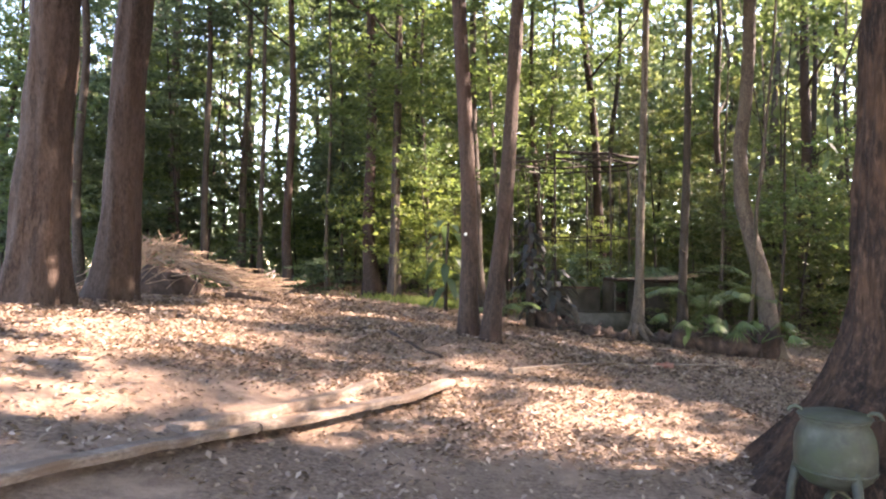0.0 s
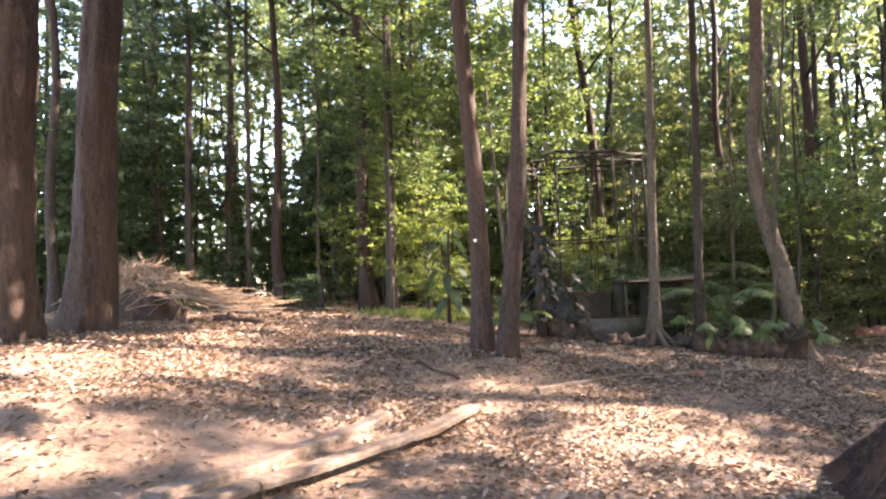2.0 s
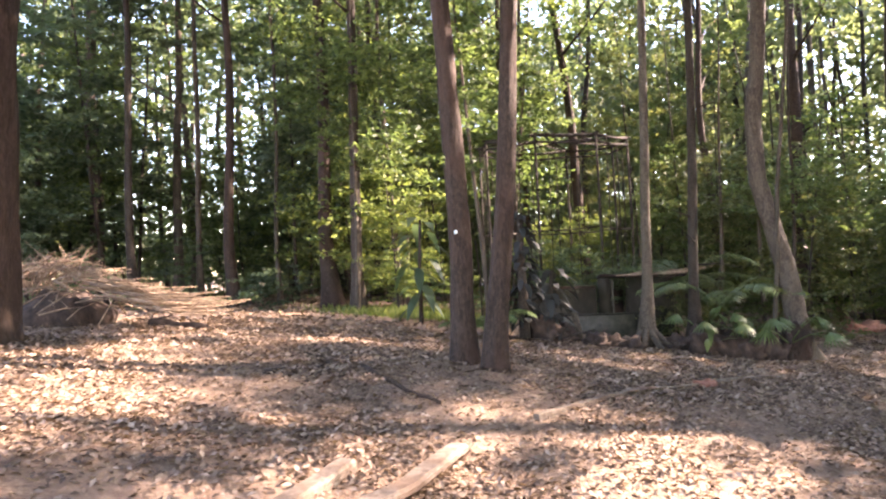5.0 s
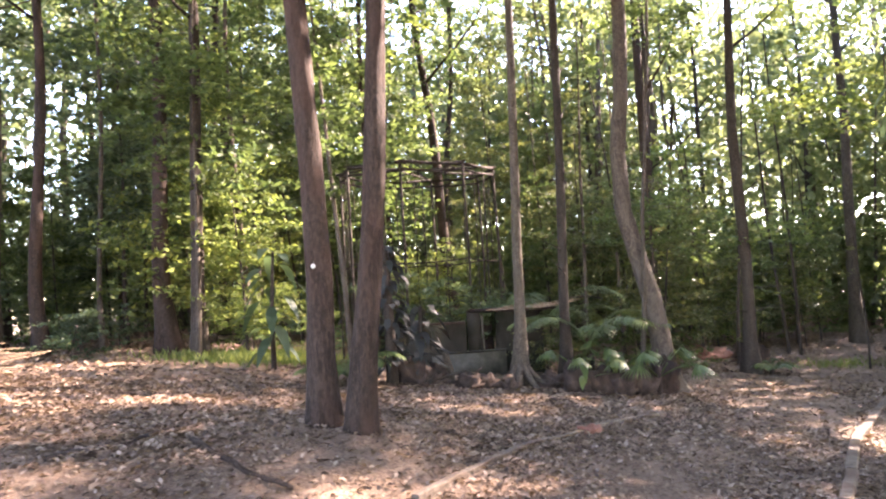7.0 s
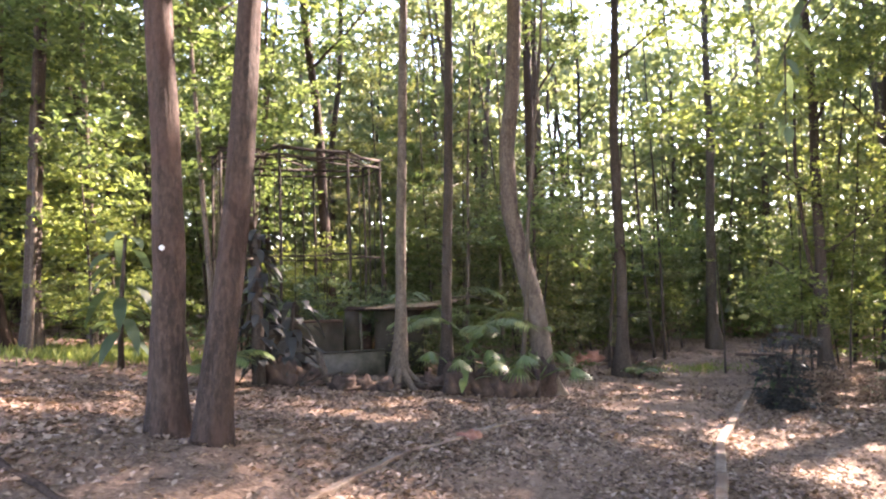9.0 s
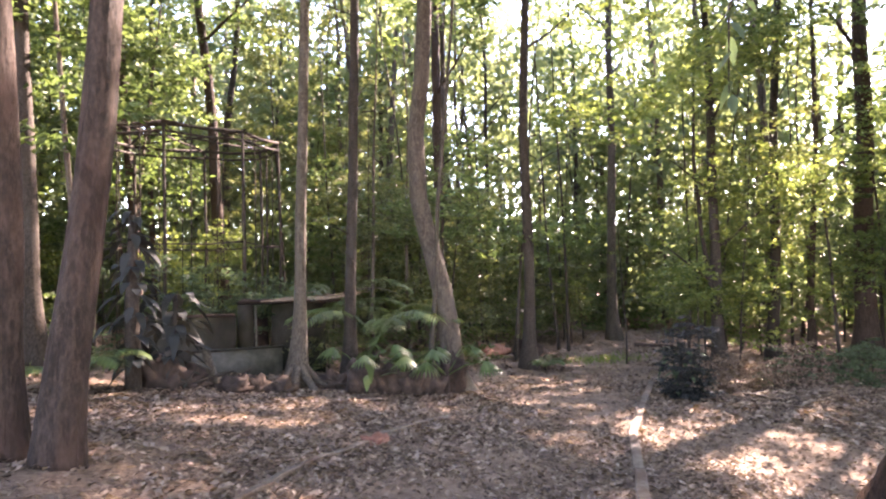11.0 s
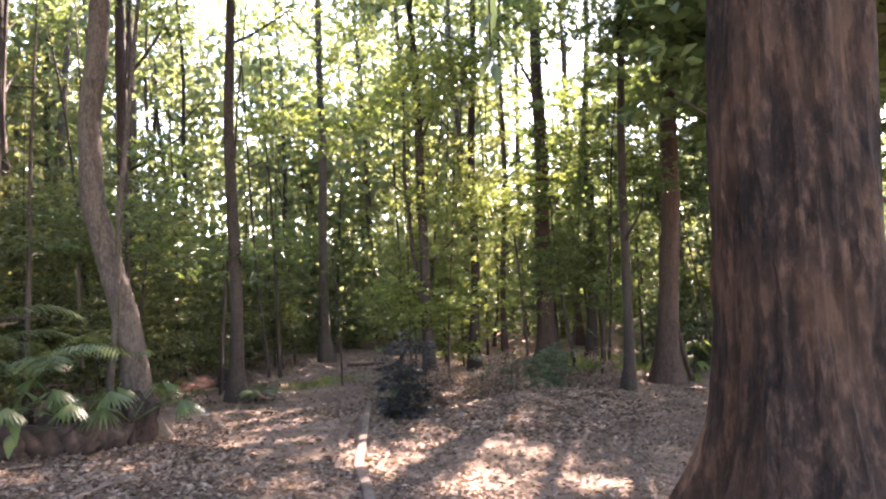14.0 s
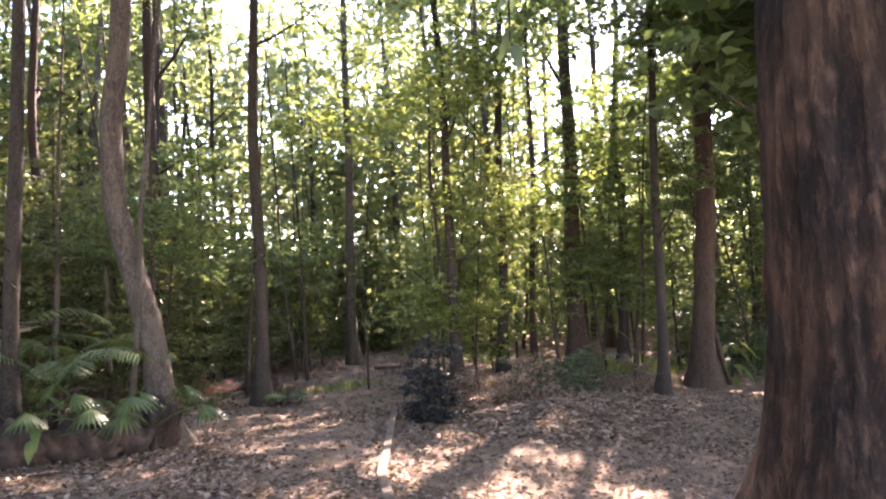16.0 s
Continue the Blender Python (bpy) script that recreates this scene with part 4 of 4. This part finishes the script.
rubble(3.66, 9.71, "exposed lump of orange clay under a board", BRICKRED, 0.13, 71, 0.5, "clay_lump", "clay")
rubble(11.20, 16.49, "pile of red-brown rubble by a log", BRICKRED, 0.42, 61, 0.6, "rubble_heap", "rubble")
rubble(12.02, 16.09, "dark lump of burnt wood", DARKWOOD, 0.35, 66, 0.9)

# ---- palms and broad-leaved plants ----


def blade(bm, a, way, up, length, wide, droop, fold=0.15, steps=5):
    """One long leaf blade with a keel and a drooping tip."""
    side = way.cross(up).normalized()
    rows = []
    for k in range(steps + 1):
        s = k / steps
        c = a + way * length * s + Vector((0, 0, -droop * s * s * length))
        w = wide * math.sin(math.pi * min(0.98, 0.12 + 0.86 * s)) * 0.5
        rows.append([bm.verts.new(c - side * w + up * w * fold), bm.verts.new(c), bm.verts.new(c + side * w + up * w * fold)])
    for lo, hi in zip(rows, rows[1:]):
        for j in range(2):
            bm.faces.new((lo[j], lo[j + 1], hi[j + 1], hi[j]))


def fan_palm(x, y, fronds, reach, seed, label, material=PALM, lift=0.5):
    """A low palm whose fronds are fans of narrow fingers."""
    r = random.Random(seed)
    ob = thing("fan_palm", (x, y, surface(x, y)), label, "palm", "palms round the stump")
    part("crownshaft", tube(bmesh.new(), [Vector((0, 0, -0.1)), Vector((0, 0, 0.3 + lift * 0.4))], [0.06, 0.04], 8, 0.3, seed), DARKWOOD, ob)
    for k in range(fronds):
        w, e = k * 2.4 + r.random(), r.uniform(0.1, 0.9)
        tip = Vector((math.cos(w) * reach * 0.7, math.sin(w) * reach * 0.7, lift + reach * 0.6 * e))
        stem = part("frond", tube(bmesh.new(), [Vector((0, 0, 0.3)), tip * 0.5 + Vector((0, 0, 0.2)), tip], [0.012, 0.01, 0.007], 5), material, ob)
        bm = bmesh.new()
        out = Vector((math.cos(w), math.sin(w), -0.25)).normalized()
        up = Vector((-0.25 * math.cos(w), -0.25 * math.sin(w), 1)).normalized()
        for j in range(17):
            q = (j - 8) / 8 * 1.9
            d = (Matrix.Rotation(q, 3, up) @ out).normalized()
            blade(bm, tip, d, up, reach * 0.42 * (1 - 0.25 * abs(q) / 1.9), 0.04, 0.35, 0.3, 4)
        part("fan", bm, material, stem)
    return ob


def feather_palm(x, y, fronds, reach, seed, label, base=0.2, rise=0.9, group="", width=0.25, start=0.0):
    """Arching fronds with narrow leaflets on both sides."""
    r = random.Random(seed)
    ob = thing("feather_palm", (x, y, surface(x, y)), label, "palm", group)
    for k in range(fronds):
        w = start + k * 6.283 / fronds + r.uniform(-0.3, 0.3)
        e = r.uniform(0.6, 1.2) * rise
        pts = [Vector((math.cos(w) * reach * s, math.sin(w) * reach * s, base + reach * e * (1.5 * s - 1.15 * s * s))) for s in np.linspace(0, 1, 9)]
        rib = part("frond", tube(bmesh.new(), pts, [0.014 * (1 - 0.8 * j / 8) for j in range(9)], 5), PALM, ob)
        bm = bmesh.new()
        for j in range(26):
            s = 0.12 + 0.86 * j / 26
            i = min(7, int(s * 8))
            c = pts[i].lerp(pts[i + 1], s * 8 - i)
            along = (pts[i + 1] - pts[i]).normalized()
            flat = along.cross(Vector((0, 0, 1))).normalized()
            for sgn in (-1, 1):
                d = (flat * sgn + along * 0.7 + Vector((0, 0, 0.15))).normalized()
                blade(bm, c, d, Vector((0, 0, 1)), reach * width * math.sin(math.pi * (0.1 + 0.85 * s)) + 0.06, 0.035, 0.45, 0.2, 3)
        part("frond_blade", bm, PALM, rib)
    part("stump", tube(bmesh.new(), [Vector((0, 0, -0.1)), Vector((0, 0, base + 0.1))], [0.07, 0.05], 8, 0.3, seed), DARKWOOD, ob)
    return ob


def broad_plant(x, y, height, count, leaf, seed, label, material, name="broad_leaved_plant", spread=0.35, stem=0.02):
    """Upright stems carrying large single leaves."""
    r = random.Random(seed)
    ob = thing(name, (x, y, surface(x, y)), label, "plant")
    part("stem", tube(bmesh.new(), [Vector((0, 0, -0.1)), Vector((r.uniform(-0.1, 0.1), 0, height * 0.5)), Vector((r.uniform(-0.1, 0.1), r.uniform(-0.1, 0.1), height))], [stem * 1.3, stem, stem * 0.6], 7, 0.2, seed), BARK_DARK, ob)
    for k in range(count):
        w, h = k * 2.4 + r.random(), height * (0.12 + 0.9 * (k + r.random()) / count)
        d = Vector((math.cos(w), math.sin(w), r.uniform(-0.4, 0.5))).normalized()
        c = d * spread * r.uniform(0.1, 0.8) + Vector((0, 0, h))
        bm = bmesh.new()
        blade(bm, c, d, Vector((-0.2 * d.x, -0.2 * d.y, 1)).normalized(), leaf * r.uniform(0.7, 1.2), leaf * 0.42, r.uniform(0.2, 1.3))
        part("leaf", bm, material, ob)
    return ob


fan_palm(6.42, 12.20, 7, 0.85, 3, "low fan palm with pale sunlit fronds on a stump", PALM, 0.45)
fan_palm(5.88, 12.48, 6, 0.8, 4, "fan palm with drooping green fronds", PALM, 0.5)
fan_palm(5.20, 12.67, 5, 0.7, 5, "small fan palm among rotten logs", PALM, 0.35)
feather_palm(6.03, 13.64, 9, 1.5, 6, "feathery green palm with arching fronds", 0.6, 0.8, "palms round the stump")
feather_palm(6.00, 15.77, 9, 1.9, 7, "feathery palm behind a dark slender tree", 0.7, 0.9, "palms round the stump")
feather_palm(1.44, 12.64, 7, 0.8, 8, "small fern with arching green fronds at a trunk", 0.1, 0.8)
feather_palm(10.74, 14.21, 8, 0.5, 9, "small bright fern at the foot of a dark tree", 0.05, 0.9)
feather_palm(20.00, 9.43, 4, 2.6, 10, "young palm with long pale arching fronds", 0.6, 1.1, width=0.12)
broad_plant(2.08, 12.72, 2.1, 110, 0.25, 11, "post smothered in dark dead climbing leaves", DARKLEAF, "vine_post", 0.3, 0.08)
broad_plant(2.62, 13.00, 1.2, 60, 0.3, 12, "dark drooping leaves beside an overgrown post", DARKLEAF, "vine_clump", 0.4, 0.04)
sapling(10.41, 10.78, 1.25, "dark", 880, "dark glossy upright bush beside the track", 0.4, 8, 0.02, low=0.02, name="bush", category="bush")
sapling(10.56, 10.66, 0.5, "dark", 881, "low dark glossy bush beside the track", 0.4, 3, 0.02, low=0.05, name="bush", category="bush")
broad_plant(10.78, 10.90, 0.9, 40, 0.2, 14, "low dark green bush beside the track", DEEP, "bush", 0.45, 0.03)
broad_plant(18.67, 6.84, 1.0, 16, 0.4, 15, "young plant with bright yellow-green leaves", BRIGHT, "broad_leaved_plant", 0.4)
broad_plant(5.14, 12.37, 0.55, 9, 0.28, 16, "plant with large pale drooping leaves", PALM, "broad_leaved_plant", 0.25)
broad_plant(0.43, 14.38, 2.0, 26, 0.45, 17, "dark large-leaved plant behind slim trees", DEEP, "broad_leaved_plant", 0.4, 0.04)
for k, (x, y, s) in enumerate(((14.09, 9.91, 0.5), (14.78, 9.50, 0.55), (13.50, 10.41, 0.4), (15.50, 9.51, 0.45))):
    sapling(x, y, 0.7, "deep", 800 + k, "low dark green bush in leaf litter", s, 4, 0.015, group="bushes beside the track", low=0.1, name="bush", category="bush")
made = 0
while made < 11:
    a, d = rnd.uniform(-0.7, 0.02), rnd.uniform(18, 27)
    x, y = d * math.sin(a), d * math.cos(a)
    if free_spot(x, y, 1.0):
        made += 1
        key = rnd.choice(["deep", "green", "deep"])
        sapling(x, y, rnd.uniform(8.5, 11.5), key, 1000 + made, "tall young tree with dense %s leaves" % NAMES[key], 1.7, 7, 0.06, BARK_DARK, "tall young trees", 0.4)
for k, (x, y, h, key) in enumerate(((11.27, 15.76, 9.0, "green"), (15.76, 13.89, 8.5, "bright"), (14.02, 16.50, 10.0, "olive"), (18.44, 13.88, 10.0, "green"), (8.30, 15.00, 9.5, "green"), (17.02, 10.68, 7.5, "bright"), (20.66, 7.42, 9.0, "green"))):
    sapling(x, y, h, key, 1030 + k, "leafy %s young tree among the trunks" % NAMES[key], 1.35, 7, 0.05, BARK_DARK, "tall young trees", 0.45)
made = 0
while made < 12:
    a, d = rnd.uniform(0.05, 1.3), rnd.uniform(17, 27)
    x, y = d * math.sin(a), d * math.cos(a)
    if (x < 6 or d > 20) and free_spot(x, y, 1.2):
        made += 1
        key = rnd.choice(["green", "green", "olive", "bright"])
        sapling(x, y, rnd.uniform(8.5, 11.5), key, 900 + made, "tall young tree with airy %s leaves" % NAMES[key], 1.6, 7, 0.05, BARK_DARK, "tall young trees", 0.45)
for k, (x, y) in enumerate(((23.71, 22.68), (27.24, 19.04), (27.77, 22.74), (29.74, 20.94), (25.82, 25.16), (31.44, 23.52), (22.02, 20.78), (28.98, 17.22))):
    sapling(x, y, 9.5 + k % 3, "green", 950 + k, "leafy green tree closing the end of the track", 2.0, 7, 0.08, BARK_GREY, "trees at the end of the track", 0.06)
sapling(20.73, 11.04, 5.5, "deep", 930, "dense dark green tree behind the clearing", 1.3, 6, 0.07, low=0.5)
for k, (x, y, h) in enumerate(((1.82, 14.74, 9.0), (-0.82, 15.70, 8.0), (3.34, 19.90, 9.5), (7.73, 16.68, 8.0), (9.23, 17.38, 8.5))):
    sapling(x, y, h, "green" if k < 3 else "olive", 840 + k, "tall thin tree with airy green leaves", 1.5, 7, 0.06, BARK_GREY, low=0.5)
for k, (x, y, h, key) in enumerate(((3.12, 15.65, 1.5, "deep"), (3.98, 15.97, 1.7, "deep"), (5.04, 15.82, 1.6, "deep"), (5.76, 14.87, 1.0, "olive"), (1.85, 15.94, 1.8, "deep"))):
    sapling(x, y, h, key, 860 + k, "dark tangled shrub growing in the ruin", 0.75, 4, 0.02, group="shrubs in the ruin", low=0.35, name="shrub", category="shrub")
sapling(6.17, 13.07, 0.5, "bright", 870, "low sunlit yellow-green plant behind a stump", 0.45, 3, 0.012, low=0.2, name="shrub", category="shrub")
for k, (x, y, h) in enumerate(((10.72, 17.66, 6.5), (9.61, 16.32, 5.0), (12.42, 18.32, 7.0), (8.63, 18.44, 6.0))):
    sapling(x, y, h, "olive", 890 + k, "tall sapling with dull olive-brown leaves", 1.5, 7, 0.04, low=0.15)
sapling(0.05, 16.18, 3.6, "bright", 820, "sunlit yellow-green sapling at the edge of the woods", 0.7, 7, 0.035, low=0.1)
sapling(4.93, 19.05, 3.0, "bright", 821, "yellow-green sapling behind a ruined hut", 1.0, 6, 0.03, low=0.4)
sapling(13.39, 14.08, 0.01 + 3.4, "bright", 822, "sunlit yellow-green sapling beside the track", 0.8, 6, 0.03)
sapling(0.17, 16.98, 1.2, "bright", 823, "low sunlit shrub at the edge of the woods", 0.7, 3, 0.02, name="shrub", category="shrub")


def grass(name, count, x0, y0, wide, deep, tall, label):
    """A patch of upright grass blades, thinning towards its rim."""
    pts = []
    while len(pts) < count:
        u, v = rng.normal(0, 0.45), rng.normal(0, 0.45)
        x, y = x0 + u * wide, y0 + v * deep
        pts.append((x, y, surface(x, y)))
    p = np.array(pts)
    ll = tall * (0.5 + rng.random(count))
    w = unit(count) * 0.45 + [0, 0, 1]
    w /= np.linalg.norm(w, axis=1, keepdims=True)
    n = np.cross(w, unit(count))
    n /= np.linalg.norm(n, axis=1, keepdims=True)
    tagged(new(name, leaf_mesh(name, p + w * ll[:, None] * 0.45, n, w, ll, ll * 0.09 + 0.004, BRIGHT)), label, "grass", kind="stuff")


grass("grass", 5000, 0.25, 15.98, 1.6, 1.2, 0.16, "sunlit green grass at the edge of the woods")
grass("grass", 5000, 20.20, 9.40, 2.2, 1.5, 0.12, "thin green grass in a clearing")
grass("grass", 500, 13.32, 14.71, 1.6, 0.7, 0.12, "thin grass beside the track")

# overhanging twig with large leaves
tw = thing("overhanging_twig", (3.95, 6.18, 2.83), "thin twig with large dark leaves hanging from a tree", "branch")
part("twig", tube(bmesh.new(), [Vector((-0.05, -1.25, 1.6)), Vector((0, -0.5, 0.9)), Vector((0, 0, 0.25)), Vector((0, 0.02, -0.25))], [0.02, 0.012, 0.008, 0.003], 6), BARK_DARK, tw)
for k in range(13):
    w, h = k * 2.4, 0.75 - 0.085 * k
    bm = bmesh.new()
    blade(bm, Vector((0, -0.3 * max(0, h - 0.1), h)), Vector((math.cos(w) * 0.6, math.sin(w) * 0.6, -0.7)).normalized(), Vector((math.cos(w), math.sin(w), 0.7)).normalized(), 0.15, 0.06, 0.2)
    part("leaf", bm, DEEP, tw)

for k, (x, y, h) in enumerate(((21.5, 7.6, 6.5), (20.6, 6.5, 5.0), (23.0, 8.4, 7.0), (22.5, 6.4, 7.5))):
    sapling(x, y, h, "deep", 1100 + k, "dense dark green young tree behind a thick trunk", 1.4, 8, 0.05, group="dark young trees", low=0.08)
for k, (x, y) in enumerate(((12.9, 10.3), (13.5, 9.9), (12.2, 10.6), (16.0, 8.6))):
    sapling(x, y, 0.7, "dry", 1120 + k, "withered brown shrub in a heap of leaves", 0.55, 4, 0.012, group="withered shrubs", low=0.1, name="shrub", category="shrub")

for k, (x, y, h) in enumerate(((14.3, 12.7, 6.5), (15.2, 12.2, 6.0), (15.6, 13.3, 7.0))):
    sapling(x, y, h, "bright", 1140 + k, "airy yellow-green young tree around a dark trunk", 1.1, 8, 0.03, group="airy young trees", low=0.35)
for k, (x, y, h) in enumerate(((19.5, 9.2, 9.0), (20.6, 8.4, 9.5), (18.2, 9.1, 8.5), (21.6, 9.8, 9.5), (18.9, 10.0, 8.0), (21.0, 10.7, 10.0), (22.6, 10.4, 10.0))):
    sapling(x, y, h, "green", 1160 + k, "tall leafy green young tree between thick trunks", 1.4, 9, 0.05, group="tall young trees", low=0.4)
